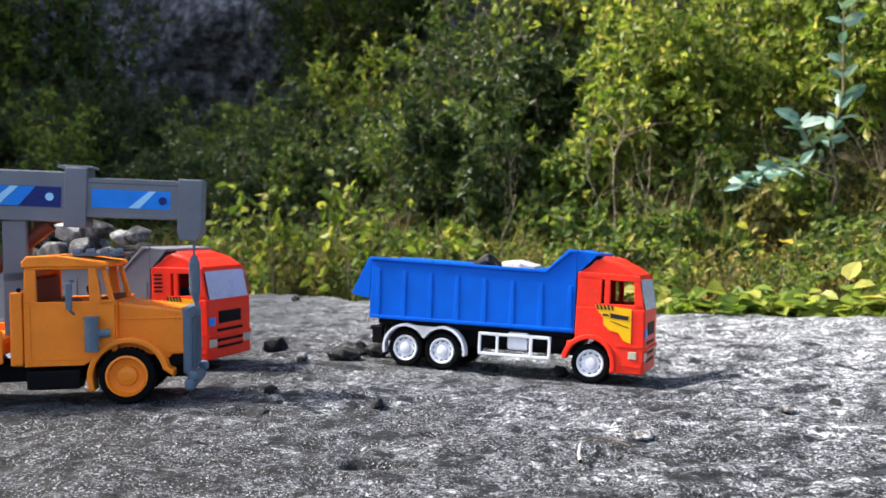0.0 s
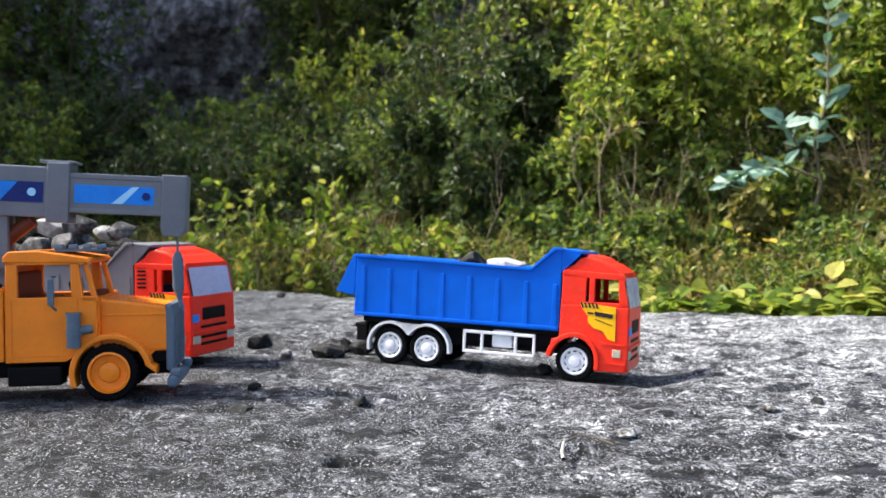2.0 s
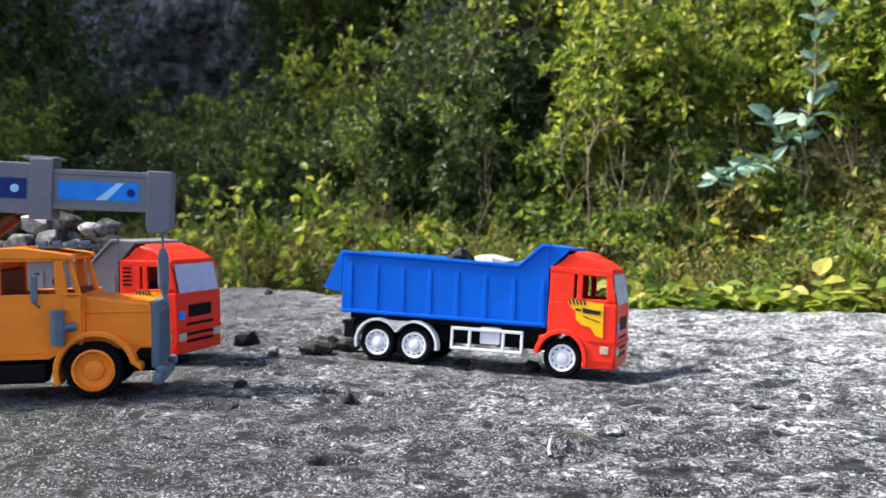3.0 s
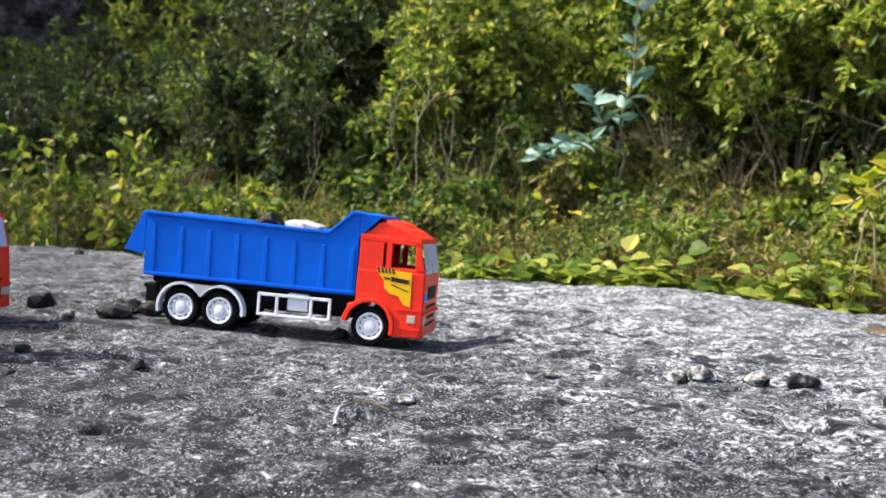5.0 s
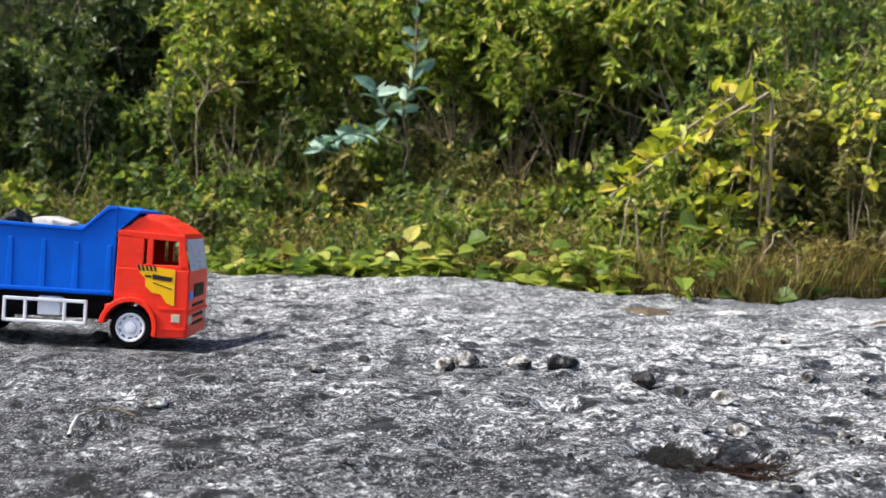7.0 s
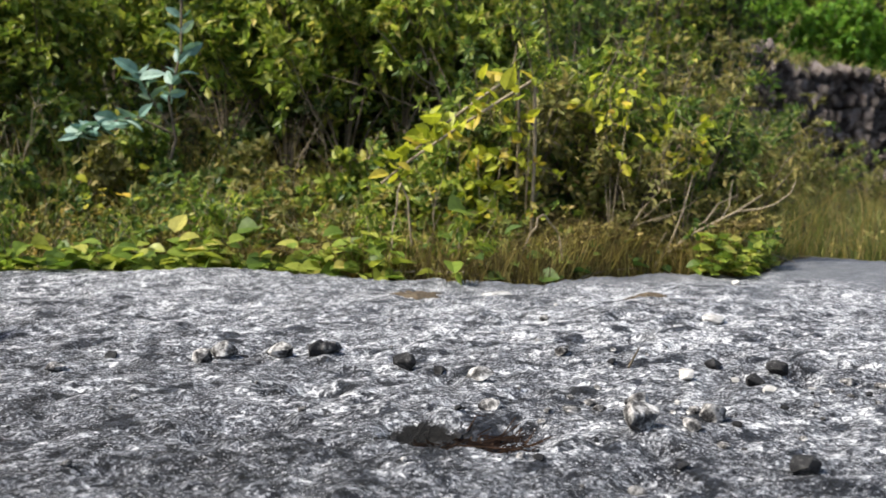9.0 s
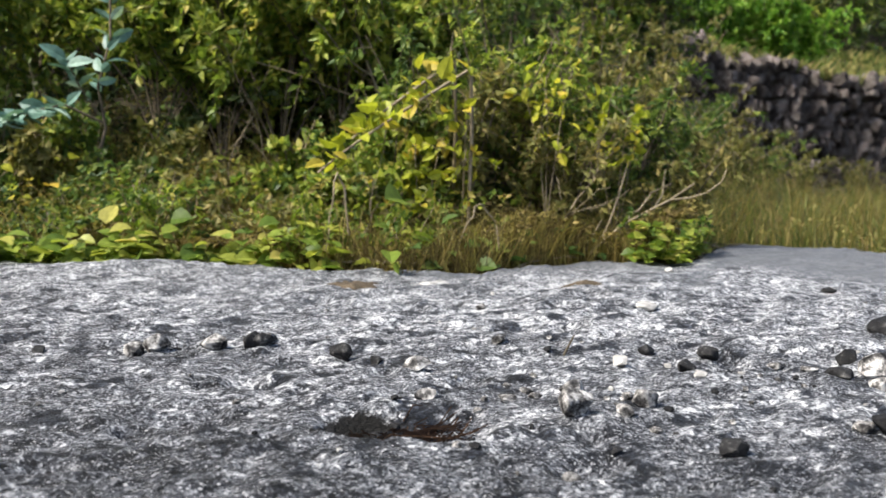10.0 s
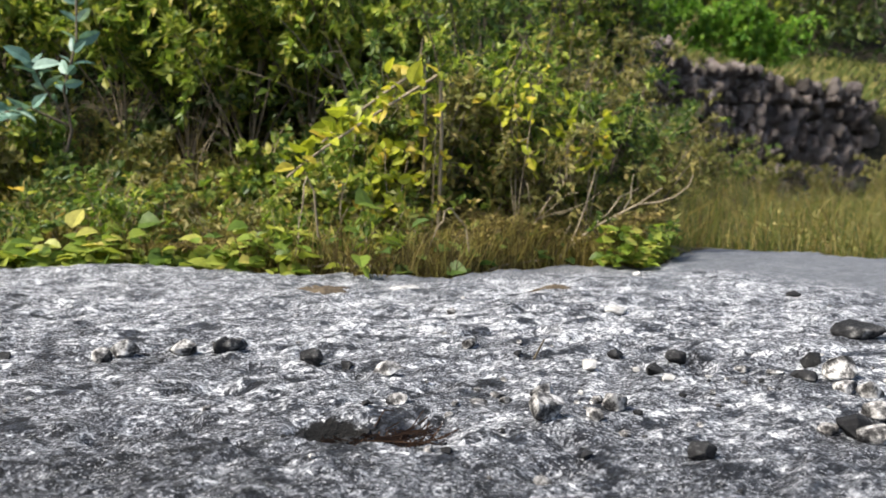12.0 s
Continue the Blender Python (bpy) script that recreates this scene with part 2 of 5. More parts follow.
def value_noise(x, y, cell, seed=0):
    """Smooth noise in -1..1 over the plan."""
    u, v = np.asarray(x) / cell + 37.7 * seed, np.asarray(y) / cell + 11.3 * seed
    i, j = np.floor(u).astype(int), np.floor(v).astype(int)
    f, g = u - i, v - j
    f, g = f * f * (3 - 2 * f), g * g * (3 - 2 * g)
    a, b = TABLE[i % 257, j % 257], TABLE[(i + 1) % 257, j % 257]
    c, d = TABLE[i % 257, (j + 1) % 257], TABLE[(i + 1) % 257, (j + 1) % 257]
    return 2 * ((a * (1 - f) + b * f) * (1 - g) + (c * (1 - f) + d * f) * g) - 1


# ---- the lie of the land ----
# The slab's rim round the standpoint: bearing in degrees, distance in metres.
HUB = (0.10, 0.03)
RIM_B = (-180, -60, -40, -25, -17.4, -10.4, -1.6, 7.6, 14.8, 21.5, 28.6, 35, 40, 43, 46.5, 51.5, 54, 59, 63.7, 80, 180)
RIM_R = (9, 3.0, 2.5, 2.2, 2.0, 1.68, 1.47, 1.30, 1.29, 1.26, 1.17, 1.11, 1.15, 1.27, 1.32, 1.33, 1.85, 1.74, 1.66, 1.7, 9)
SLOPE_B = (-180, -90, -40, -10, 4, 30, 44, 52, 58, 90, 180)
SLOPE_K = (0.0, 0.12, 0.22, 0.24, 0.42, 0.42, 0.30, 0.09, 0.005, 0.0, 0.0)


def polar(x, y):
    dx, dy = np.asarray(x) - HUB[0], np.asarray(y) - HUB[1]
    return np.degrees(np.arctan2(dx, dy)), np.hypot(dx, dy)


def beyond(x, y):
    """How far a place lies past the slab's rim."""
    b, r = polar(x, y)
    return r - np.interp(b, RIM_B, RIM_R) + 0.025 * value_noise(x, y, 0.06, 5) + 0.03 * value_noise(x, y, 0.19, 9)


def step(a, b, v):
    k = np.clip((v - a) / (b - a), 0, 1)
    return k * k * (3 - 2 * k)


# Level places where the toys stand: corner of each toy's own frame, heading, length, height there, fall forward, fall to its left.
STANDS = ((-0.0245, 0.8830, -16.2, -0.04, 0.22, -0.0005, -0.0523, -0.0384), (-0.399, 0.904, -14.0, -0.04, 0.22, 0.001, 0.0, 0.0), (-0.2237, 0.7084, 11.0, -0.20, 0.05, 0.0, 0.0, 0.0))


HOLLOW = (0.360, 0.398)
rd = np.random.RandomState(23)
DENTS = [(rd.uniform(-0.35, 0.75), rd.uniform(0.28, 0.85), rd.uniform(0.007, 0.020), rd.uniform(0.003, 0.0085)) for _ in range(150)]


def ground_z(x, y):
    x, y = np.asarray(x, float), np.asarray(y, float)
    s, (b, r) = beyond(x, y), polar(x, y)
    z = 0.004 * value_noise(x, y, 0.31, 1) + 0.0030 * value_noise(x * 0.8, y, 0.085, 2) + 0.0022 * value_noise(x * 0.65, y, 0.034, 3)
    z = z + 0.0034 * (np.abs(value_noise(x * 0.7, y, 0.014, 4)) - 0.4) + 0.0014 * value_noise(x * 0.8, y, 0.0075, 6)
    # a raised, ragged lip on the stretch with the creeper; a low smooth edge past it
    lip = 0.006 * (1 + value_noise(x, y, 0.16, 8)) * (1 - step(24, 31, b)) - 0.006 * step(27, 34, b)
    z = z + lip * step(-0.25, -0.04, s) * (1 - step(-0.04, 0.06, s))
    # the hollow with dead needles, and two shallow pits beside it
    for hx, hy, rad, deep in ((HOLLOW[0], HOLLOW[1], 0.026, 0.017), (HOLLOW[0] + 0.026, HOLLOW[1] - 0.022, 0.030, 0.007), (0.43, 0.325, 0.016, 0.005), (0.40, 0.30, 0.014, 0.004), (0.452, 0.440, 0.012, 0.004), (0.50, 0.36, 0.014, 0.004), (0.30, 0.46, 0.02, 0.004), (0.16, 0.52, 0.02, 0.004)):
        d = np.hypot(x - hx, y - hy) / rad + 0.16 * value_noise(x, y, 0.03, 12)
        z = z - deep * (1 - step(0.45, 1.1, d))
    for dx, dy, rad, deep in DENTS:
        z = z - deep * (1 - step(0.4, 1.1, np.hypot(x - dx, (y - dy) * 1.2) / rad + 0.2 * value_noise(x, y, 0.009, 21)))
    for ox, oy, turn, x0, x1, z0, fall, lean in STANDS:
        c, k = math.cos(radians(turn)), math.sin(radians(turn))
        lx, ly = (x - ox) * c + (y - oy) * k, (y - oy) * c - (x - ox) * k
        off = np.hypot(np.maximum(np.maximum(x0 - lx, lx - x1), 0), np.maximum(np.abs(ly) - 0.04, 0))
        level = z0 + fall * np.clip(lx, x0, x1) + lean * np.clip(ly, -0.05, 0.05)
        z = z + (level + 0.25 * z - z) * (1 - step(0.0, 0.07, off))
    soil = -0.025 + np.interp(b, SLOPE_B, SLOPE_K) * np.clip(s - 0.2, 0, 7) + 0.03 * value_noise(x, y, 0.35, 10) * step(0.1, 0.6, s)
    return z * (1 - step(-0.02, 0.08, s)) + soil * step(-0.02, 0.08, s)


def gz(x, y):
    return float(ground_z(x, y))


def graded(lo, hi, fine, far):
    """Coordinates, dense from lo to hi and ever wider out to far."""
    mid = list(np.arange(lo, hi, fine))
    out, w = [], fine
    while (out[-1] if out else 0) < far:
        w *= 1.16
        out.append((out[-1] if out else 0) + w)
    return np.array([lo - o for o in reversed(out)] + mid + [mid[-1] + o for o in out])


def build_ground():
    xs, ys = graded(-0.40, 0.85, 0.003, 70), graded(0.22, 1.10, 0.003, 70)
    gx, gy = np.meshgrid(xs, ys, indexing="ij")
    z = ground_z(gx, gy)
    n, m = gx.shape
    idx = np.arange(n * m).reshape(n, m)
    faces = np.stack([idx[:-1, :-1], idx[1:, :-1], idx[1:, 1:], idx[:-1, 1:]], -1).reshape(-1, 4)
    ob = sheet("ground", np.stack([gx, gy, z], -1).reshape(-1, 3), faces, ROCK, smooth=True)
    ob.data.materials.append(SOIL)
    mx, my = (gx[:-1, :-1] + gx[1:, 1:]) / 2, (gy[:-1, :-1] + gy[1:, 1:]) / 2
    ob.data.polygons.foreach_set("material_index", (beyond(mx, my) > 0.02).astype(np.int32).ravel())
    # mask for the hollow, where shade is put into the rock colour
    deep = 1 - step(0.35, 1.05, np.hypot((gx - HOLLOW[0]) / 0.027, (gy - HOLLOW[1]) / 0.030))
    ob.data.attributes.new("hollow_shade", "FLOAT", "POINT").data.foreach_set("value", deep.astype(np.float32).ravel())
    # bare washed rock along the far edge, past the bush
    b, s = polar(gx, gy)[0], beyond(gx, gy)
    washed = step(31, 38, b) * step(-0.22, -0.03, s + 0.05 * value_noise(gx, gy, 0.09, 15))
    washed = np.maximum(washed, 0.45 * step(8, 28, b) * step(-0.55, -0.12, s + 0.08 * value_noise(gx, gy, 0.12, 18)))
    washed = np.maximum(washed, step(49, 54, b) * step(-0.75, -0.45, s + 0.10 * value_noise(gx, gy, 0.12, 16)))
    ob.data.attributes.new("bare", "FLOAT", "POINT").data.foreach_set("value", (0.9 * washed).astype(np.float32).ravel())
    return tagged(ob, "weathered dark rock slab with pale crust, soil behind", "rock ground", kind="structure")


build_ground()


# ---- plants ----
def unit(v):
    return v / np.maximum(np.linalg.norm(v, axis=-1, keepdims=True), 1e-9)


def leaf_faces(base, along, size, rng, broad=0.45, flat=0.5):
    """Folded pointed leaves, four triangles each: verts and faces."""
    n = len(base)
    along = unit(along)
    up = unit(rng.normal(size=(n, 3)) * (1 - flat) + np.array((0, -0.3, 1.0)) * flat)
    side = unit(np.cross(along, up))
    up = np.cross(side, along)
    ln = (size * rng.uniform(0.55, 1.25, n))[:, None]
    w = ln * broad * rng.uniform(0.8, 1.2, (n, 1))
    tip = base + along * ln - up * ln * 0.15
    mid = base + along * ln * 0.45
    v = np.stack([base, mid + side * w * 0.5 + up * w * 0.25, tip, mid - side * w * 0.5 + up * w * 0.25, mid], 1).reshape(-1, 3)
    k = 5 * np.arange(n)[:, None]
    f = np.concatenate([k + np.array(q) for q in ((0, 4, 1), (1, 4, 2), (2, 4, 3), (3, 4, 0))], 0)
    return v, f


def oval_faces(base, along, size, rng, broad=0.6, flat=0.5):
    """Oval leaves, folded along the midrib and drooping at the tip, eight triangles each: verts and faces."""
    n = len(base)
    along = unit(along)
    up = unit(rng.normal(size=(n, 3)) * (1 - flat) + np.array((0, -0.3, 1.0)) * flat)
    side = unit(np.cross(along, up))
    up = np.cross(side, along)
    ln = (size * rng.uniform(0.5, 1.2, n))[:, None]
    w = ln * broad * rng.uniform(0.8, 1.2, (n, 1)) * 0.5
    ring = []
    for at, wide in ((0.0, 0.0), (0.18, 0.78), (0.48, 1.0), (0.78, 0.62), (1.0, 0.0), (0.78, -0.62), (0.48, -1.0), (0.18, -0.78)):
        ring.append(base + along * ln * at + side * w * wide + up * (w * abs(wide) * 0.35 - ln * 0.22 * at * at))
    v = np.stack(ring + [base + along * ln * 0.48 - up * ln * 0.05], 1).reshape(-1, 3)
    k = 9 * np.arange(n)[:, None]
    f = np.concatenate([k + np.array((8, q, (q + 1) % 8)) for q in range(8)], 0)
    return v, f


def tubes(lines, sides=4):
    """Tapered tubes along polylines of (points, radius at foot, radius at end)."""
    verts, faces, at = [], [], 0
    ring = np.linspace(0, 2 * np.pi, sides, endpoint=False)
    for pts, r0, r1 in lines:
        pts = np.asarray(pts, float)
        d = unit(np.gradient(pts, axis=0))
        a = unit(np.cross(d, np.array((0.31, 0.87, 0.38))))
        b = np.cross(d, a)
        r = np.linspace(r0, r1, len(pts))[:, None, None]
        verts.append((pts[:, None] + r * (a[:, None] * np.cos(ring)[None, :, None] + b[:, None] * np.sin(ring)[None, :, None])).reshape(-1, 3))
        for k in range(len(pts) - 1):
            for q in range(sides):
                faces.append((at + k * sides + q, at + k * sides + (q + 1) % sides, at + (k + 1) * sides + (q + 1) % sides, at + (k + 1) * sides + q))
        at += len(pts) * sides
    return np.concatenate(verts), faces


def plant(name, label, category, x, y, h, w, stems, twigs, leaves, size, leaf_mat, wood=BARK, seed=1, low=0.2, broad=0.45, thick=0.004, lean=(0, 0), droop=0.0, group="", z=None):
    """A shrub or tree: curved stems, side twigs, leaves along every twig."""
    rng = np.random.RandomState(seed)
    foot = np.array((x, y, (gz(x, y) - 0.01) if z is None else z))
    root = thing(name, pose(*foot), label, category, group)
    lines, bases, ways = [], [], []
    t = np.linspace(0, 1, 7)[:, None]
    for _ in range(stems):
        a, reach = rng.uniform(0, 2 * np.pi), w * 0.5 * rng.uniform(0.15, 1.0)
        top = np.array((np.cos(a) * reach + lean[0] * h, np.sin(a) * reach + lean[1] * h, h * rng.uniform(0.6, 1.0)))
        line = top * np.concatenate([t**1.5, t**1.5, t**0.9], 1) + np.cumsum(rng.normal(size=(7, 3)) * 0.012 * h, 0) * t
        lines.append((line, thick * rng.uniform(0.6, 1), thick * 0.25))
        for _ in range(twigs):
            at = rng.uniform(low, 1.0)
            k = at * 6
            i = min(int(k), 5)
            p = line[i] + (line[i + 1] - line[i]) * (k - i)
            way = rng.normal(size=3) + np.array((0, 0, 0.45 - droop))
            way = way / np.linalg.norm(way)
            ln = 0.30 * h * rng.uniform(0.4, 1.0) * (1.15 - 0.6 * at)
            s = np.linspace(0, 1, 4)[:, None]
            twig = p + way * ln * s + np.array((0, 0, -0.25 - droop)) * ln * s**2
            lines.append((twig, thick * 0.28, thick * 0.12))
            u = rng.uniform(0.15, 1.05, leaves)[:, None]
            bases.append(p + way * ln * u + np.array((0, 0, -0.25 - droop)) * ln * u**2)
            ways.append(way * 0.6 + rng.normal(size=(leaves, 3)) * 0.8 + np.array((0, 0, -0.1)))
    v, f = tubes(lines, 3)
    sheet("stem", v, f, wood, root, smooth=True)
    v, f = (oval_faces if broad >= 0.6 else leaf_faces)(np.concatenate(bases), np.concatenate(ways), size, rng, broad)
    sheet("crown", v, f, leaf_mat, root)
    return root


def at_bearing(b, past):
    """The place at a bearing that lies so far past the slab's rim."""
    r = float(np.interp(b, RIM_B, RIM_R)) + past
    return HUB[0] + r * math.sin(radians(b)), HUB[1] + r * math.cos(radians(b))


def blades(name, label, category, spots, lo, hi, mat, seed, width=0.003, bend=0.5):
    """Grass: bent tapering blades, one piece of stuff."""
    rng = np.random.RandomState(seed)
    n = len(spots)
    base = np.stack([spots[:, 0], spots[:, 1], ground_z(spots[:, 0], spots[:, 1]) - 0.003], 1)
    h = (rng.uniform(lo, hi, n) * np.clip(0.65 + 0.75 * value_noise(spots[:, 0], spots[:, 1], 0.06, seed) + 0.3 * value_noise(spots[:, 0], spots[:, 1], 0.2, seed), 0.2, 1.5))[:, None]
    a = rng.uniform(0, 2 * np.pi, n)
    out = np.stack([np.cos(a), np.sin(a), 0 * a], 1) * h * bend * rng.uniform(0.1, 1, (n, 1))
    side = np.stack([np.cos(a * 3.1), np.sin(a * 3.1) * 0.5, 0 * a], 1) * width * rng.uniform(0.5, 1.2, (n, 1))
    up = np.array((0, 0, 1.0))
    mid = base + out * 0.35 + up * h * 0.6
    tip = base + out + up * h * rng.uniform(0.75, 1, (n, 1))
    v = np.stack([base - side, base + side, mid + side * 0.7, mid - side * 0.7, tip], 1).reshape(-1, 3)
    k = 5 * np.arange(n)[:, None]
    f = np.concatenate([k + np.array(q) for q in ((0, 1, 2), (0, 2, 3), (3, 2, 4))], 0)
    return tagged(sheet(name, v, f, mat), label, category, kind="stuff")


def scatter(n, b0, b1, s0, s1, seed, power=1.0):
    rng = np.random.RandomState(seed)
    b, s = rng.uniform(b0, b1, n), s0 + (s1 - s0) * rng.uniform(0, 1, n) ** power
    r = np.interp(b, RIM_B, RIM_R) + s
    return np.stack([HUB[0] + r * np.sin(np.radians(b)), HUB[1] + r * np.cos(np.radians(b))], 1)


def at_polar(b, r):
    return HUB[0] + r * math.sin(radians(b)), HUB[1] + r * math.cos(radians(b))


blades("grass", "dry yellow-green grass along the slab's edge", "grass", scatter(24000, -34, 53, 0.03, 0.7, 21, 0.8), 0.015, 0.075, GRASS, 22, 0.0014, 0.9)
blades("grass", "olive grass between shrubs on the bank", "grass", scatter(9000, -34, 50, 0.15, 0.6, 25), 0.03, 0.12, FERN, 26, 0.0022, 1.0)
blades("grass", "tan and green grass before the stone wall", "grass", scatter(26000, 45, 84, 0.03, 3.6, 23, 1.3), 0.03, 0.14, TERRACE_GRASS, 24, 0.0014, 1.3)

blades("grass", "brown withered grass at the foot of the bush", "grass", scatter(12000, 20, 52, 0.0, 0.28, 27), 0.03, 0.11, BROWN, 28, 0.0010, 1.3)

blades("grass", "thin olive and tan stalks behind the slab", "grass", scatter(1800, -14, 34, 0.08, 0.7, 29), 0.05, 0.17, BROWN, 30, 0.0009, 0.8)

blades("grass", "brown seeding grass before the stone wall", "grass", scatter(9000, 47, 84, 0.05, 3.0, 33, 1.2), 0.04, 0.17, BROWN, 34, 0.0012, 1.1)


def undergrowth(n, b0, b1, s0, s1, lift, size, mat, seed, label):
    """Loose leaves of many small herbs, one piece of stuff."""
    rng = np.random.RandomState(seed)
    p = scatter(n, b0, b1, s0, s1, seed)
    clump = np.clip(0.5 + 0.9 * value_noise(p[:, 0], p[:, 1], 0.17, seed), 0.05, 1.3)
    z = ground_z(p[:, 0], p[:, 1]) + lift * clump * rng.uniform(0, 1, n) ** 0.7
    base = np.stack([p[:, 0], p[:, 1], z], 1)
    way = rng.normal(size=(n, 3)) * np.array((1, 1, 0.5))
    v, f = leaf_faces(base, way, size, rng, 0.5)
    return tagged(sheet("undergrowth", v, f, mat), label, "undergrowth", kind="stuff")


undergrowth(8000, -33, 24, 0.05, 0.6, 0.10, 0.016, LEAF_MID, 41, "small green herbs tangled behind the slab")
undergrowth(2200, 4, 50, 0.12, 0.6, 0.11, 0.017, LEAF_BRIGHT, 42, "small yellow-green herbs tangled behind the slab")
undergrowth(8000, -36, 48, 0.6, 2.2, 0.14, 0.024, LEAF_MID, 43, "green leaf mass covering the bank")
# The left bank's shade is put into the colour of these leaves.
undergrowth(9000, -40, 6, 0.6, 3.5, 0.25, 0.030, LEAF_DARK_SHADE, 44, "leaf mass covering the bank, shade put into its dark colour")
# Dark fill whose colour stands for the shadowed gaps below the crowns.
undergrowth(5000, 4, 36, 0.5, 1.4, 0.16, 0.024, LEAF_DARK_SHADE, 49, "leaves under the shrubs, shade put into their dark colour")
undergrowth(7000, 46, 72, 0.1, 2.5, 0.07, 0.014, FERN, 45, "olive herbs among the grass")
undergrowth(15000, 14, 52, 0.03, 0.30, 0.11, 0.011, BROWN, 46, "brown dry herbs at the slab's edge")

undergrowth(3500, -12, 46, 0.08, 0.8, 0.14, 0.012, BROWN, 47, "withered stalks and seed heads among the herbs")
undergrowth(6000, -12, 50, 0.1, 0.7, 0.15, 0.014, FERN, 48, "olive herbs among the withered stalks")

rs = np.random.RandomState(5)
WEED = "low tangled weed with small yellow-green leaves"
for n in range(52):
    b = -30 + 82 * (n + rs.uniform(-0.4, 0.4)) / 52
    x, y = at_bearing(b, rs.uniform(0.05, 0.3))
    mat = (LEAF_MID, LEAF_BRIGHT, FERN, GRASS)[rs.randint(4)]
    plant("weed", WEED, "weed", x, y, rs.uniform(0.07, 0.16), 0.18, 9, 8, 6, 0.015, mat, DRY, 100 + n, 0.1, 0.42, 0.0012, group="weeds along the slab")
HERB = "leafy green herb with small broad leaves"
for n in range(46):
    b = -12 + 60 * (n + rs.uniform(-0.5, 0.5)) / 46
    x, y = at_bearing(b, rs.uniform(0.22, 0.5))
    plant("herb", HERB, "herb", x, y, rs.uniform(0.10, 0.20), 0.14, 7, 9, 8, 0.017, (LEAF_MID, LEAF_MID, LEAF_BRIGHT, FERN)[rs.randint(4)], DRY, 1700 + n, 0.15, 0.6, 0.0014, group="herbs below the bank")
# bright leafy saplings
for n, (b, r, h) in enumerate(((-17, 2.02, 0.25), (-15.5, 1.92, 0.22), (-13.8, 1.95, 0.27), (-12.4, 1.85, 0.22), (-11, 1.80, 0.26), (-9.6, 1.76, 0.22), (-8.2, 1.80, 0.20), (-19, 2.15, 0.22), (-6, 1.68, 0.16), (-4, 1.66, 0.17))):
    plant("sapling", "upright sapling with broad yellow-green leaves", "sapling", *at_polar(b, r), h, 0.10, 4, 8, 4, 0.023, LEAF_BRIGHT, DRY, 150 + n, 0.15, 0.62, 0.0022, group="saplings")
# shrubs on the bank: bearing, distance, height, width, leaf size, leaf
BANK = [
    (2.5, 1.90, 0.26, 0.34, 0.020, LEAF_MID), (5.5, 1.85, 0.42, 0.34, 0.020, LEAF_BRIGHT), (8, 1.95, 0.50, 0.46, 0.021, LEAF_BRIGHT), (11, 1.90, 0.42, 0.44, 0.020, LEAF_BRIGHT),
    (14, 2.25, 0.42, 0.44, 0.021, LEAF_BRIGHT), (17, 2.35, 0.46, 0.50, 0.022, LEAF_MID), (20, 2.30, 0.50, 0.50, 0.022, LEAF_BRIGHT), (23, 2.15, 0.46, 0.46, 0.022, LEAF_MID),
    (26, 1.90, 0.48, 0.46, 0.022, LEAF_BRIGHT), (29, 1.95, 0.50, 0.50, 0.022, LEAF_MID), (32, 1.80, 0.44, 0.42, 0.022, LEAF_BRIGHT), (-2, 1.95, 0.26, 0.36, 0.020, LEAF_DARK_SHADE),
]
FRONT = [
    (32, 1.36, 0.18, 0.20, 0.017, LEAF_BRIGHT), (34, 1.40, 0.26, 0.22, 0.018, LEAF_BRIGHT), (36.5, 1.44, 0.32, 0.24, 0.018, LEAF_MID), (38.5, 1.42, 0.30, 0.22, 0.017, FERN),
    (40.5, 1.50, 0.36, 0.26, 0.018, LEAF_BRIGHT), (43, 1.52, 0.38, 0.26, 0.018, LEAF_BRIGHT), (44.5, 1.46, 0.26, 0.22, 0.016, FERN), (46, 1.56, 0.34, 0.26, 0.018, LEAF_BRIGHT),
    (48, 1.60, 0.30, 0.24, 0.018, LEAF_MID), (50.5, 1.60, 0.20, 0.24, 0.016, FERN), (41, 1.80, 0.46, 0.40, 0.020, LEAF_MID), (37, 1.85, 0.46, 0.40, 0.020, LEAF_BRIGHT), (46, 1.95, 0.40, 0.36, 0.020, FERN),
]
for n, (b, r, h, w, leaf, mat) in enumerate(BANK + FRONT):
    plant("shrub", "bushy yellow-green shrub on the bank" if mat is LEAF_BRIGHT else "bushy green shrub on the bank", "shrub", *at_polar(b, r), h, w, 13, 13, 19 if n < len(BANK) else 14, leaf * (1.15 if n < len(BANK) else 1.0), mat, BARK, 200 + n, 0.34 if n < len(BANK) else 0.25, 0.45, 0.003, droop=0.25, group="shrubs on the bank")
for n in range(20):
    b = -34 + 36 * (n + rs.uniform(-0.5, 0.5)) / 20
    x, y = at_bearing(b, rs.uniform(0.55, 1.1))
    # Nearly half take the dark tone, which carries the bank's shade in its colour.
    plant("shrub", "green shrub on the bank, some with shade put into the leaf colour", "shrub", x, y, rs.uniform(0.20, 0.36), 0.36, 11, 12, 9, 0.022, LEAF_MID if rs.rand() < 0.55 else LEAF_DARK_SHADE, BARK, 250 + n, 0.2, 0.45, 0.003, group="shrubs on the bank")
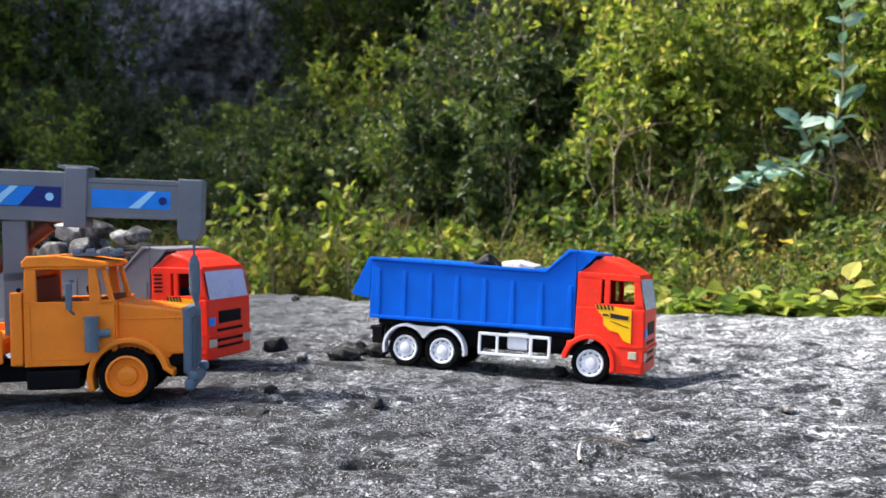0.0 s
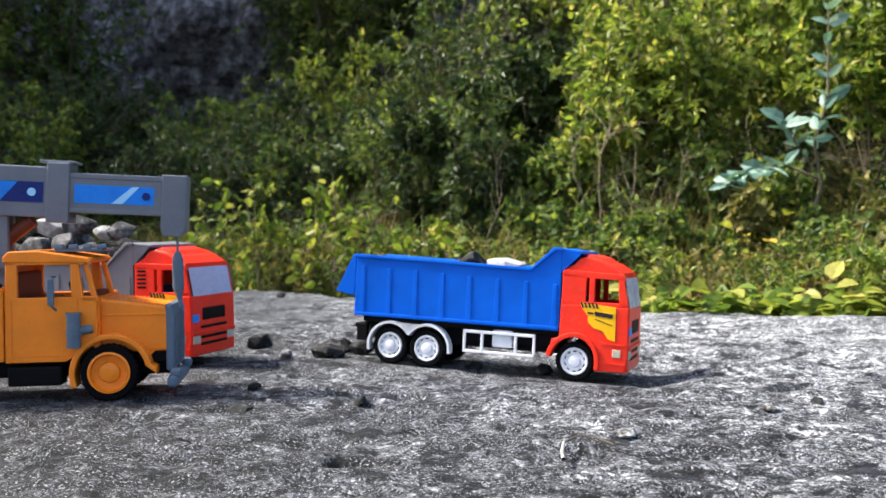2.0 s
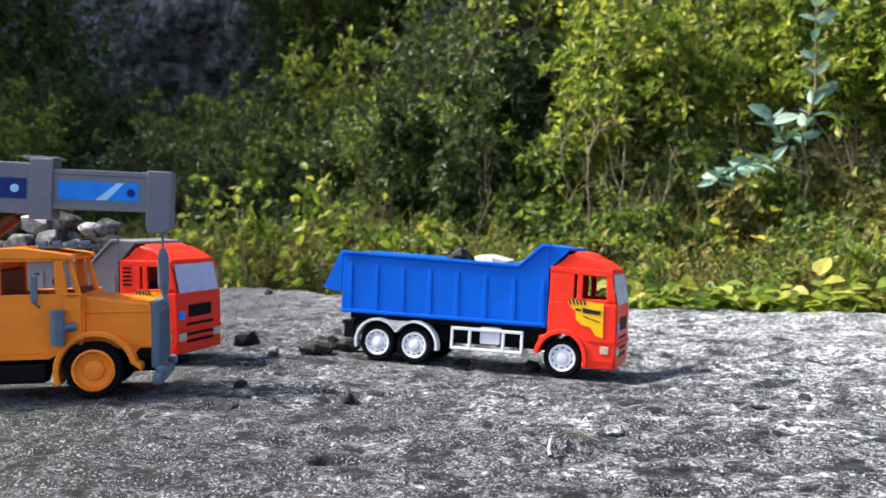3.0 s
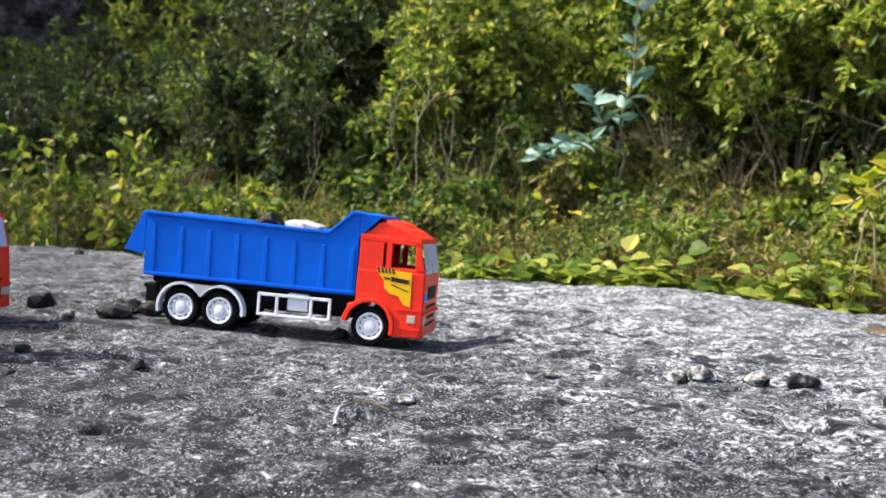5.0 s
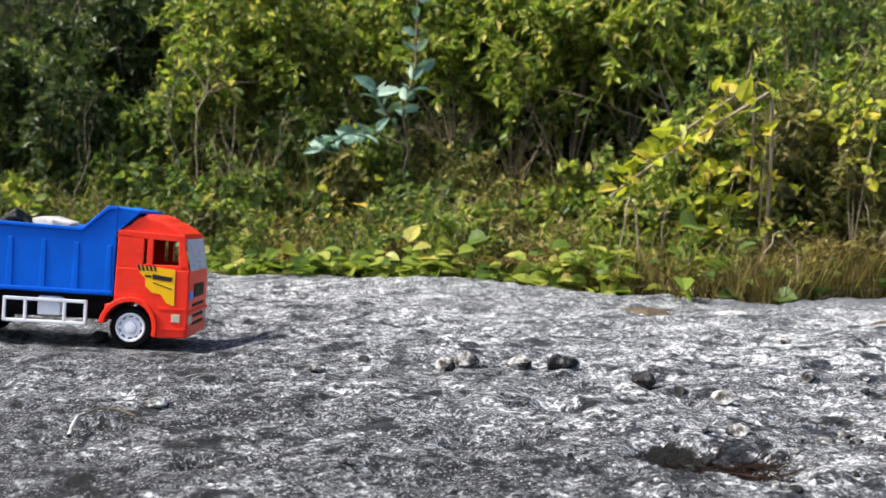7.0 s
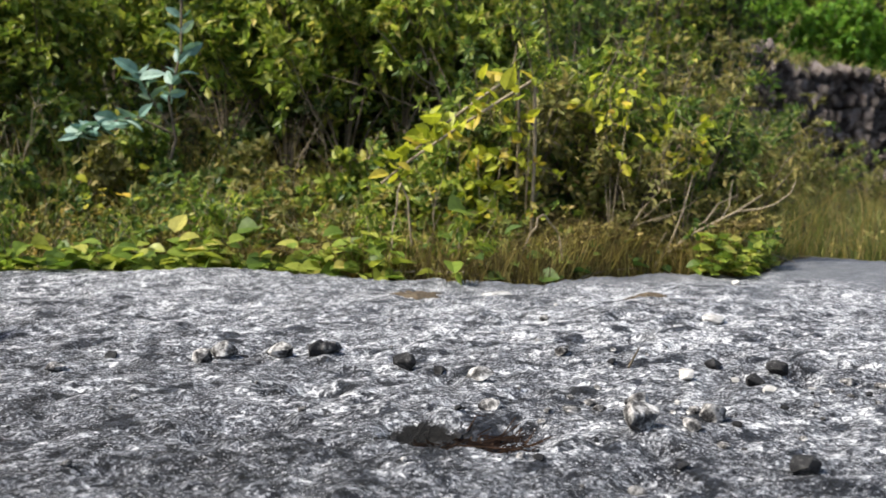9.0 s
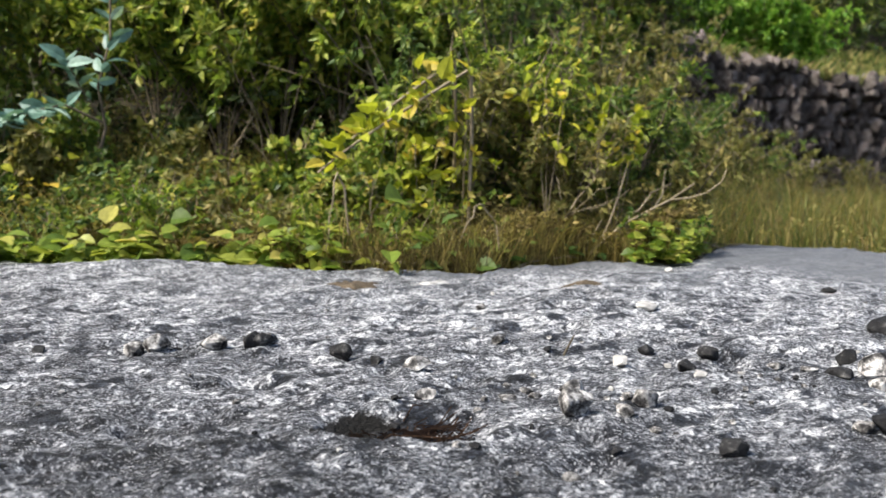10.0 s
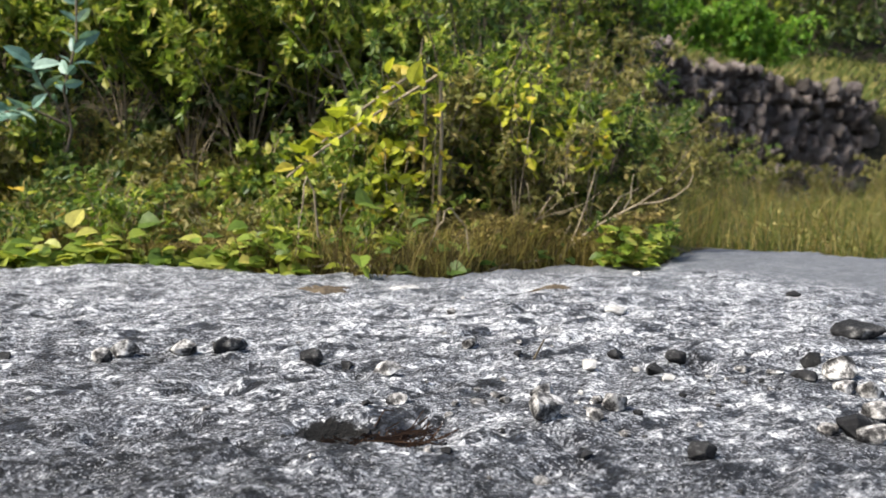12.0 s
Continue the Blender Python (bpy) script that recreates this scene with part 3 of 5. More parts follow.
for n in range(36):
    b = -36 + 84 * (n + rs.uniform(-0.5, 0.5)) / 36
    x, y = at_bearing(b, rs.uniform(1.2, 1.9))
    # Up to bearing 10 a third get shade put into their leaf colour.
    mat = (LEAF_MID if rs.rand() < 0.5 else LEAF_BRIGHT) if b > 10 else (LEAF_DARK_SHADE if rs.rand() < 0.35 else (LEAF_MID, LEAF_BRIGHT)[rs.randint(2)])
    plant("shrub", "dense shrub higher on the bank", "shrub", x, y, rs.uniform(0.34, 0.6) * (1.0 if b > -8 else 0.8), 0.62, 12, 14, 11, 0.028, mat, BARK, 300 + n, 0.15, 0.45, 0.005, group="shrubs on the bank")
for n in range(26):
    b = -40 + 92 * (n + rs.uniform(-0.5, 0.5)) / 26
    x, y = at_bearing(b, rs.uniform(2.4, 3.6))
    if -23.5 < b < -14.5:
        continue
    # Between bearings 0 and 14 the leaf colour itself carries the shade.
    mat = LEAF_DARK_SHADE if (0 < b < 14) else (LEAF_MID, LEAF_BRIGHT)[rs.randint(2)]
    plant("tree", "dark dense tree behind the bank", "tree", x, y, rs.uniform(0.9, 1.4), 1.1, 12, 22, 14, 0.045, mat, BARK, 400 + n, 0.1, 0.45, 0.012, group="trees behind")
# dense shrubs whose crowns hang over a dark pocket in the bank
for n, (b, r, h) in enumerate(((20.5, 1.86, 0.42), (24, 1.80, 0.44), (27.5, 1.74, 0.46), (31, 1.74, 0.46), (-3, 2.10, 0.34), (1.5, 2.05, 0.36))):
    plant("shrub", "dense overhanging green shrub with a dark hollow below", "shrub", *at_polar(b, r), h, 0.46, 12, 14, 24, 0.024, LEAF_BRIGHT if n < 4 else LEAF_DARK_SHADE, BARK, 1750 + n, 0.66, 0.45, 0.003, droop=0.1, group="shrubs on the bank")
# Dark-leaved fill: the pocket's shade is put into the leaf colour.
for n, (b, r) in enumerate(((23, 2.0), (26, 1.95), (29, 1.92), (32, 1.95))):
    plant("shrub", "shrub filling the bank pocket, shade put into its dark leaves", "shrub", *at_polar(b, r), 0.24, 0.36, 11, 12, 16, 0.024, LEAF_DARK_SHADE, BARK, 1770 + n, 0.1, 0.45, 0.003, group="shrubs on the bank")
# yellowing leaves in the front bush
for n, (b, r, h) in enumerate(((43.5, 1.40, 0.33), (36, 1.32, 0.20), (34, 1.30, 0.15), (38.5, 1.34, 0.25), (47.5, 1.45, 0.30))):
    plant("sapling", "thin sapling with yellowing broad leaves", "sapling", *at_polar(b, r), h, 0.10, 3, 6, 4, 0.018, LEAF_YELLOW, DRY, 480 + n, 0.6, 0.7, 0.0018, group="yellowing saplings")

def leaning_spray(start, end, rise, seed):
    """A bent leafy shoot lying over the bush, with large yellowing leaves along it."""
    rng = np.random.RandomState(seed)
    (x0, y0), (x1, y1) = start, end
    s = np.linspace(0, 1, 9)
    line = np.stack([x0 + (x1 - x0) * s, y0 + (y1 - y0) * s, rise[0] + (rise[1] - rise[0]) * s ** 0.9], 1)
    foot = np.array((x1, y1, gz(x1, y1)))
    root = thing("leaning_shoot", pose(*foot), "leaning shoot with large yellow-green leaves over the bush", "shoot", "leaning shoots")
    v, f = tubes([(line - foot, 0.0016, 0.0024), ([line[-1] - foot, line[-1] - foot + np.array((0.01, 0.01, -0.08)), (0.01, 0.02, -0.01)], 0.0024, 0.003)], 5)
    sheet("stem", v, f, DRY, root, smooth=True)
    u = rng.uniform(0, 8, 32)
    i = np.minimum(u.astype(int), 7)
    base = line[i] + (line[i + 1] - line[i]) * (u - i)[:, None]
    v, f = oval_faces(base - foot + rng.normal(size=(32, 3)) * 0.008, rng.normal(size=(32, 3)) * np.array((1, 0.6, 0.8)) + np.array((-0.3, -0.3, 0.2)), 0.028, rng, 0.6, 0.3)
    sheet("crown", v, f, LEAF_YELLOW, root)


leaning_spray(at_polar(30.0, 1.24), at_polar(39.0, 1.30), (0.115, 0.255), 490)
leaning_spray(at_polar(32.0, 1.27), at_polar(38.0, 1.34), (0.160, 0.270), 491)

# blue-green sapling with paired leaves
def pale_sapling(x, y, turn):
    """A slender stem and one low side branch, with opposite pairs of long oval leaves. x runs across, z up."""
    rng = np.random.RandomState(77)
    root = thing("sapling", pose(x, y, gz(x, y), 0, 0, turn), "slender sapling with large pale blue-green leaves", "sapling")
    main = np.array([(0, 0, -0.01), (-0.005, 0, 0.07), (0.020, 0, 0.16), (0.010, 0, 0.225), (0.030, 0, 0.30), (0.032, 0.01, 0.43), (0.04, 0.02, 0.52)])
    side = np.array([(0.015, 0, 0.17), (-0.040, -0.02, 0.195), (-0.09, -0.03, 0.180), (-0.12, -0.03, 0.165)])
    low = np.array([(0.012, 0, 0.18), (-0.02, -0.01, 0.23), (-0.035, -0.01, 0.265)])
    bases, ways = [], []
    for spine, count in ((main, 15), (side, 14), (low, 6)):
        for n, u in enumerate(np.linspace(0.48 if spine is main else 0.25, 1.0, count)):
            k = u * (len(spine) - 1)
            i = min(int(k), len(spine) - 2)
            p, up = spine[i] + (spine[i + 1] - spine[i]) * (k - i), unit(spine[i + 1] - spine[i])
            a = (0.15 if n % 2 else 1.25) + rng.normal() * 0.3
            across = np.array((math.cos(a), -0.5 * math.sin(a), 0.0))
            for q in (-1, 1):
                bases.append(p + rng.normal(size=3) * 0.002)
                ways.append(across * q + up * rng.uniform(0.1, 0.7) + np.array((0, -0.15, rng.uniform(-0.1, 0.35))))
    v, f = tubes([(main, 0.0035, 0.0015), (side, 0.0022, 0.001), (low, 0.0016, 0.001)], 5)
    sheet("stem", v, f, BARK, root, smooth=True)
    v, f = oval_faces(np.array(bases), np.array(ways), 0.038, rng, 0.48, 0.4)
    sheet("crown", v, f, LEAF_PALE, root)
    return root


pale_sapling(0.568, 1.557, -18)

# bare dry stems, leaning canes and dead twigs
def dry_branch(x, y, way, length, thick, forks, seed, label):
    rng = np.random.RandomState(seed)
    foot = (x, y, gz(x, y))
    root = thing("dry_branch", pose(*foot), label, "dry branch", "dry branches")
    s = np.linspace(0, 1, 8)[:, None]
    way = np.array(way) / np.linalg.norm(way)
    main = way * length * s + np.cumsum(rng.normal(size=(8, 3)) * 0.03 * length, 0)
    v, f = tubes([(main, thick, thick * 0.4)], 5)
    sheet("main_stem", v, f, DRY, root, smooth=True)
    for _ in range(forks):
        p = main[rng.randint(2, 7)]
        d = unit(way + rng.normal(size=3) * 0.6)
        t = np.linspace(0, 1, 5)[:, None]
        v, f = tubes([(p + d * length * rng.uniform(0.2, 0.5) * t + np.cumsum(rng.normal(size=(5, 3)) * 0.035 * length, 0) * t, thick * 0.5, thick * 0.2)], 5)
        sheet("side_twig", v, f, DRY, root, smooth=True)
    return root


for n, (b, r, way, ln, th, fk) in enumerate((
    (5.6, 1.72, (0.05, 0, 1), 0.36, 0.0035, 4), (6.4, 1.72, (0.12, 0.1, 1), 0.34, 0.0030, 4), (5.0, 1.70, (-0.1, 0, 1), 0.30, 0.0025, 5), (7.5, 1.68, (0.5, 0, 1), 0.24, 0.0022, 5),
    (9.5, 1.66, (-0.6, 0, 1), 0.22, 0.0020, 5), (11, 1.66, (0.7, 0, 0.8), 0.24, 0.0020, 5), (13, 1.68, (-0.8, 0, 0.6), 0.24, 0.0020, 5), (15, 1.64, (0.9, 0, 0.3), 0.20, 0.0025, 3),
    (42.5, 1.34, (0.9, -0.45, 0.55), 0.34, 0.0065, 5), (42.0, 1.37, (0.7, -0.3, 0.9), 0.26, 0.0030, 4), (33, 1.24, (0.05, 0, 1), 0.13, 0.0022, 4), (31, 1.72, (0.1, 0, 1), 0.50, 0.008, 8),
    (33.5, 1.72, (-0.5, 0, 1), 0.48, 0.007, 8), (-5, 1.70, (-0.9, 0, 0.35), 0.24, 0.0035, 3), (-8, 1.74, (0.9, 0, 0.3), 0.22, 0.0030, 3), (-2, 1.85, (0.2, 0, 1), 0.30, 0.0025, 5), (24, 1.70, (0.3, 0, 1), 0.3, 0.002, 5), (27, 1.72, (-0.4, 0, 1), 0.3, 0.002, 5),
)):
    dry_branch(*at_polar(b, r), way, ln * 0.85, th * 0.55, fk + 2, 520 + n, "bleached bare branch among the shrubs")

def cane(ends, rise, thick, mat, seed, label):
    """A dead cane bowed over between two places."""
    (x0, y0), (x1, y1) = ends
    s = np.linspace(0, 1, 12)
    pts = np.stack([x0 + (x1 - x0) * s, y0 + (y1 - y0) * s, 0 * s], 1)
    pts[:, 2] = gz(x0, y0) * (1 - s) + gz(x1, y1) * s + rise * np.sin(np.pi * s ** 0.75) + 0.02 * s
    pts += np.random.RandomState(seed).normal(size=pts.shape) * 0.002
    v, f = tubes([(pts, thick, thick * 0.5)], 6)
    return tagged(sheet("dead_cane", v, f, mat, smooth=True), label, "cane", "dead canes")


STRAW = mottled("straw_stem", [(0.3, (0.36, 0.32, 0.10)), (0.7, (0.58, 0.52, 0.20))], 60, 0.0005)
cane((at_polar(-8.0, 1.78), at_polar(-1.0, 1.60)), 0.11, 0.0042, DRY, 1, "arched tan dead cane behind the slab")
cane((at_polar(-6.5, 1.80), at_polar(-0.5, 1.66)), 0.08, 0.0030, DRY, 2, "arched tan dead cane behind the slab")
cane((at_polar(14.5, 1.60), at_polar(20.0, 1.58)), 0.09, 0.0026, STRAW, 3, "bowed straw-yellow stem among weeds")
cane((at_polar(14.8, 1.61), at_polar(17.0, 1.56)), 0.06, 0.0030, STRAW, 4, "bowed straw-yellow stem among weeds")
cane((at_polar(32.0, 1.22), at_polar(30.5, 1.17)), 0.12, 0.0016, DRY, 5, "thin bowed twig at the slab's edge")
cane((at_polar(41.0, 1.22), at_polar(38.0, 1.18)), 0.09, 0.0016, DRY, 6, "thin bowed twig at the slab's edge")

# creeper with broad leaves over the slab's edge
def creeper(b0, b1, n, seed, size, mat, past=(-0.03, 0.10), lift=0.05):
    rng = np.random.RandomState(seed)
    bs = np.linspace(b0, b1, 14)
    line = [(*at_bearing(b, rng.uniform(0.0, 0.06)), 0) for b in bs]
    line = [(x, y, gz(x, y) + 0.012) for x, y, _ in line]
    foot = line[0]
    root = thing("creeper", pose(*foot), "creeper with broad yellow-green leaves on rock edge", "creeper", "creepers")
    v, f = tubes([(np.array(line) - np.array(foot), 0.0018, 0.001)], 4)
    sheet("vine", v, f, DRY, root)
    b = rng.uniform(b0, b1, n)
    base = np.array([(*at_bearing(q, rng.uniform(*past)), 0) for q in b])
    base[:, 2] = ground_z(base[:, 0], base[:, 1]) + 0.006 + lift * rng.uniform(0, 1, n) ** 2
    base = np.maximum(base, np.array((-9, -9, 0.004)))
    way = np.stack([rng.normal(size=n), -0.6 + 0.6 * rng.normal(size=n), 0.15 * rng.normal(size=n) + 0.1], 1)
    v, f = oval_faces(base - np.array(foot), way, size, rng, 0.85, 0.75)
    sheet("crown", v, f, mat, root)


creeper(6, 22, 210, 601, 0.028, LEAF_BRIGHT, (-0.04, 0.04), 0.03)
creeper(15, 31, 260, 602, 0.027, LEAF_BRIGHT, (-0.03, 0.06), 0.05)
creeper(-4, 8, 60, 603, 0.024, LEAF_BRIGHT, (0.0, 0.12), 0.04)
creeper(48.5, 52.5, 230, 604, 0.020, LEAF_BRIGHT, (-0.05, 0.05), 0.05)
creeper(33, 47, 50, 605, 0.026, LEAF_MID, (0.0, 0.10), 0.06)
creeper(11, 18, 60, 606, 0.022, LEAF_YELLOW, (0.2, 0.4), 0.10)
creeper(30, 36, 16, 607, 0.036, LEAF_BRIGHT, (-0.01, 0.06), 0.09)

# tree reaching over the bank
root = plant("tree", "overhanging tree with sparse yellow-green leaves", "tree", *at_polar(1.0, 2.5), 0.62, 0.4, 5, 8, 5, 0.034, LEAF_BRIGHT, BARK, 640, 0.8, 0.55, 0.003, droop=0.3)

# ---- cliff behind, and the walled terrace ----
def rock_face():
    bs, zs = np.linspace(-75, 30, 106), np.linspace(-0.5, 5.5, 61)
    gb, gzz = np.meshgrid(bs, zs, indexing="ij")
    n1 = value_noise(gb * 0.12, gzz, 0.7, 3) * 0.35 + value_noise(gb * 0.12, gzz * 0.5, 0.22, 4) * 0.16 + value_noise(gb * 0.12, gzz, 0.11, 6) * 0.07
    r = 5.6 + 0.12 * gzz + n1
    v = np.stack([HUB[0] + r * np.sin(np.radians(gb)), HUB[1] + r * np.cos(np.radians(gb)), gzz], -1).reshape(-1, 3)
    idx = np.arange(gb.size).reshape(gb.shape)
    f = np.stack([idx[:-1, :-1], idx[1:, :-1], idx[1:, 1:], idx[:-1, 1:]], -1).reshape(-1, 4)
    return tagged(sheet("backdrop_cliff", v, f, CLIFF), "dark grey rock face behind the trees", "cliff", kind="structure")


rock_face()
WALL_A, WALL_B, WALL_TOP = Vector((3.3, 4.32, 0)), Vector((10.5, 3.05, 0)), 0.90
WALL_END = 3.8


def wall_top(s):
    """The wall's height along its length; past its end the bank runs down to the grass."""
    return np.interp(s, (0, 1.71, 2.57, 3.6, 3.8, 4.4, 6.5), (1.06, 1.0, 0.90, 0.80, 0.76, 0.52, 0.12))


def terrace():
    """Grassy ground held up by the wall, rising to the woods behind."""
    u, w = np.linspace(-0.4, 4.0, 220), np.concatenate([[0.05], np.linspace(0.1, 3, 24), np.linspace(3.4, 16, 16)])
    gu, gw = np.meshgrid(u, w, indexing="ij")
    d = np.array(WALL_B - WALL_A)
    back = np.array((-d[1], d[0], 0)) / np.hypot(d[0], d[1])
    p = np.array(WALL_A) + gu[..., None] * d + gw[..., None] * back
    past = step(WALL_END - 0.1, WALL_END + 0.3, gu[:, 0] * np.hypot(d[0], d[1]))
    p[:, 0] -= back * (0.5 * past)[:, None]
    edge = wall_top(gu * np.hypot(d[0], d[1]))
    z = edge + (WALL_TOP - edge) * step(0.4, 2.2, gw) - 0.03 + 0.05 * value_noise(p[..., 0], p[..., 1], 0.5, 3) + 0.24 * np.clip(gw - 0.2, 0, 3) + 0.75 * np.clip(gw - 3.4, 0, 20)
    z[:, 0] = -0.2
    p[..., 2] = z
    idx = np.arange(gu.size).reshape(gu.shape)
    f = np.stack([idx[:-1, :-1], idx[1:, :-1], idx[1:, 1:], idx[:-1, 1:]], -1).reshape(-1, 4)
    tagged(sheet("ground_terrace", p.reshape(-1, 3), f, SOIL, smooth=True), "grassy terrace above the stone wall", "terrace", kind="structure")
    rng = np.random.RandomState(71)
    n = 26000
    ru, rw = rng.uniform(-0.05, 1.0, n), 0.03 + 3.2 * rng.uniform(0, 1, n) ** 1.4
    q = np.array(WALL_A) + ru[:, None] * d + rw[:, None] * back
    edge = wall_top(ru * np.hypot(d[0], d[1]))
    q[:, 2] = edge + (WALL_TOP - edge) * step(0.4, 2.2, rw) - 0.05 + 0.24 * np.clip(rw - 0.2, 0, 3)
    h = rng.uniform(0.03, 0.12, n)[:, None]
    a = rng.uniform(0, 6.28, n)
    out = np.stack([np.cos(a), np.sin(a), 0 * a], 1) * h * 0.7
    side = np.stack([np.cos(a + 1.5), np.sin(a + 1.5), 0 * a], 1) * 0.006
    v = np.stack([q - side, q + side, q + out * 0.3 + np.array((0, 0, 0.6)) * h, q + out + np.array((0, 0, 0.95)) * h], 1).reshape(-1, 3)
    k = 4 * np.arange(n)[:, None]
    tagged(sheet("grass", v, np.concatenate([k + np.array(t) for t in ((0, 1, 2), (0, 2, 3))], 0), TERRACE_GRASS), "green and tan grass on the terrace", "grass", kind="stuff")
    return d, back


wall_way, wall_back = terrace()
for n in range(30):
    u, w = 1.9 * (n + rs.uniform(0, 1)) / 30, rs.uniform(1.5, 4.2)
    p = np.array(WALL_A) + u * wall_way + w * wall_back
    z = WALL_TOP + 0.24 * min(max(w - 0.2, 0), 3) + 0.75 * max(w - 3.4, 0) - 0.05
    mat = FERN if n < 6 else LEAF_BRIGHT if n in (9, 10, 11) else (LEAF_MID if rs.rand() < 0.7 else LEAF_DARK_SHADE)
    plant("tree", "leafy tree on the terrace", "tree", p[0], p[1], rs.uniform(1.2, 2.2), 1.5, 11, 20, 13, 0.08, mat, BARK, 700 + n, 0.05, 0.4, 0.02, group="trees on the terrace", z=z)

for n, (along, w, h) in enumerate(((3.25, 1.3, 0.75), (3.6, 1.1, 0.85), (3.95, 1.2, 0.7), (2.3, 1.2, 0.45))):
    p = np.array(WALL_A) + along * wall_way / np.linalg.norm(wall_way) + w * wall_back
    plant("tree", "young tree with fresh bright green fronds", "tree", p[0], p[1], h, 0.9, 9, 16, 18, 0.075, LEAF_FRESH, BARK, 740 + n, 0.15, 0.35, 0.010, droop=0.2, group="fresh trees on the terrace", z=float(wall_top(along)) + 0.22)

for n, (b, r, h) in enumerate(((50, 2.3, 0.24), (51.5, 2.8, 0.26), (53.5, 3.3, 0.24), (55, 3.9, 0.22), (48.5, 2.4, 0.34), (57, 4.6, 0.22), (52, 4.4, 0.30), (60, 5.4, 0.24), (63, 6.0, 0.3), (66, 6.0, 0.35), (49.5, 3.4, 0.42))):
    plant("shrub", "olive brush in the grass before the wall", "shrub", *at_polar(b, r), h, 0.5, 12, 12, 9, 0.022, FERN if n % 3 else LEAF_MID, DRY, 760 + n, 0.1, 0.4, 0.0025, group="brush before the wall")
rf = np.random.RandomState(91)
fu, fw = rf.uniform(-0.3, 2.6, 26000), rf.uniform(3.2, 14, 26000)
far = np.array(WALL_A) + fu[:, None] * wall_way + fw[:, None] * wall_back
far[:, 2] = WALL_TOP + 0.7 + 0.75 * np.clip(fw - 3.4, 0, 20) + rf.uniform(-0.1, 0.5, 26000)
v, f = leaf_faces(far, rf.normal(size=(26000, 3)), 0.16, rf, 0.5)
tagged(sheet("far_woods", v, f, LEAF_DARK_SHADE), "dark woods rising behind the terrace", "woods", kind="stuff")


def stone_wall():
    """Dry-laid retaining wall: a dark core with single stones proud of it."""
    root = thing("retaining_wall", pose(*WALL_A), "dark weathered dry-stone retaining wall", "stone wall", kind="structure")
    d = WALL_B - WALL_A
    length, turn = d.length, math.degrees(math.atan2(d.y, d.x))
    root.matrix_world = pose(WALL_A.x, WALL_A.y, 0, 0, 0, turn)
    bm = bmesh.new()
    bmesh.ops.create_cube(bm, size=1.0, matrix=Matrix.LocRotScale((WALL_END / 2, 0.22, 0.5), None, (WALL_END, 0.3, 1.0)))
    for v in bm.verts:
        v.co.z = float(wall_top(v.co.x)) - 0.06 if v.co.z > 0.5 else -0.2
    part("core", bm, SOIL, root)
    rng = np.random.RandomState(81)
    kinds = []
    for k in range(7):
        bm = bmesh.new()
        for p in unit(rng.normal(size=(16, 3))):
            c = np.abs(p).max()
            bm.verts.new(Vector(p / c * 0.5 * rng.uniform(0.82, 1.0)))
        hull = bmesh.ops.convex_hull(bm, input=bm.verts)
        bmesh.ops.delete(bm, geom=[g for g in hull["geom_interior"] if isinstance(g, bmesh.types.BMVert)], context="VERTS")
        me = bpy.data.meshes.new("wall_stone")
        bm.to_mesh(me)
        bm.free()
        me.materials.append(WALLSTONE)
        kinds.append(me)
    z = -0.08
    while z < 1.0:
        h, x = rng.uniform(0.075, 0.125), rng.uniform(1.25, 1.35)
        while x < WALL_END:
            w, tall = rng.uniform(0.04, 0.09), h * rng.uniform(0.85, 1.35)
            if z + h * 0.6 < wall_top(x):
                s = new("stone", kinds[rng.randint(7)])
                s.parent = root
                s.matrix_basis = pose(x + w / 2, 0.07 + rng.uniform(-0.035, 0.035), z + h / 2 + rng.uniform(-0.03, 0.03), *rng.uniform(-16, 16, 3)) @ Matrix.Diagonal((w * 1.2, 0.22, tall * 1.15, 1))
            x += w
        z += h
    return root


stone_wall()


# ---- solids for the toys ----
def box(bm, x0, x1, y0, y1, z0, z1, bevel=0.0, seg=2):
    made = bmesh.ops.create_cube(bm, size=1.0, matrix=Matrix.LocRotScale(((x0 + x1) / 2, (y0 + y1) / 2, (z0 + z1) / 2), None, (abs(x1 - x0), abs(y1 - y0), abs(z1 - z0))))
    if bevel:
        edges = list({e for v in made["verts"] for e in v.link_edges})
        bmesh.ops.bevel(bm, geom=edges, offset=bevel, segments=seg, affect="EDGES", profile=0.5)


def prism(bm, pts, y0, y1, bevel=0.0, seg=2):
    """A solid with the outline pts (x, z), from y0 to y1."""
    a = [bm.verts.new((x, y0, z)) for x, z in pts]
    b = [bm.verts.new((x, y1, z)) for x, z in pts]
    faces = [bm.faces.new(a), bm.faces.new(list(reversed(b)))]
    n = len(pts)
    for i in range(n):
        faces.append(bm.faces.new((a[(i + 1) % n], a[i], b[i], b[(i + 1) % n])))
    bmesh.ops.recalc_face_normals(bm, faces=faces)
    if bevel:
        edges = list({e for f in faces[:2] for e in f.edges})
        bmesh.ops.bevel(bm, geom=edges, offset=bevel, segments=seg, affect="EDGES", profile=0.5)


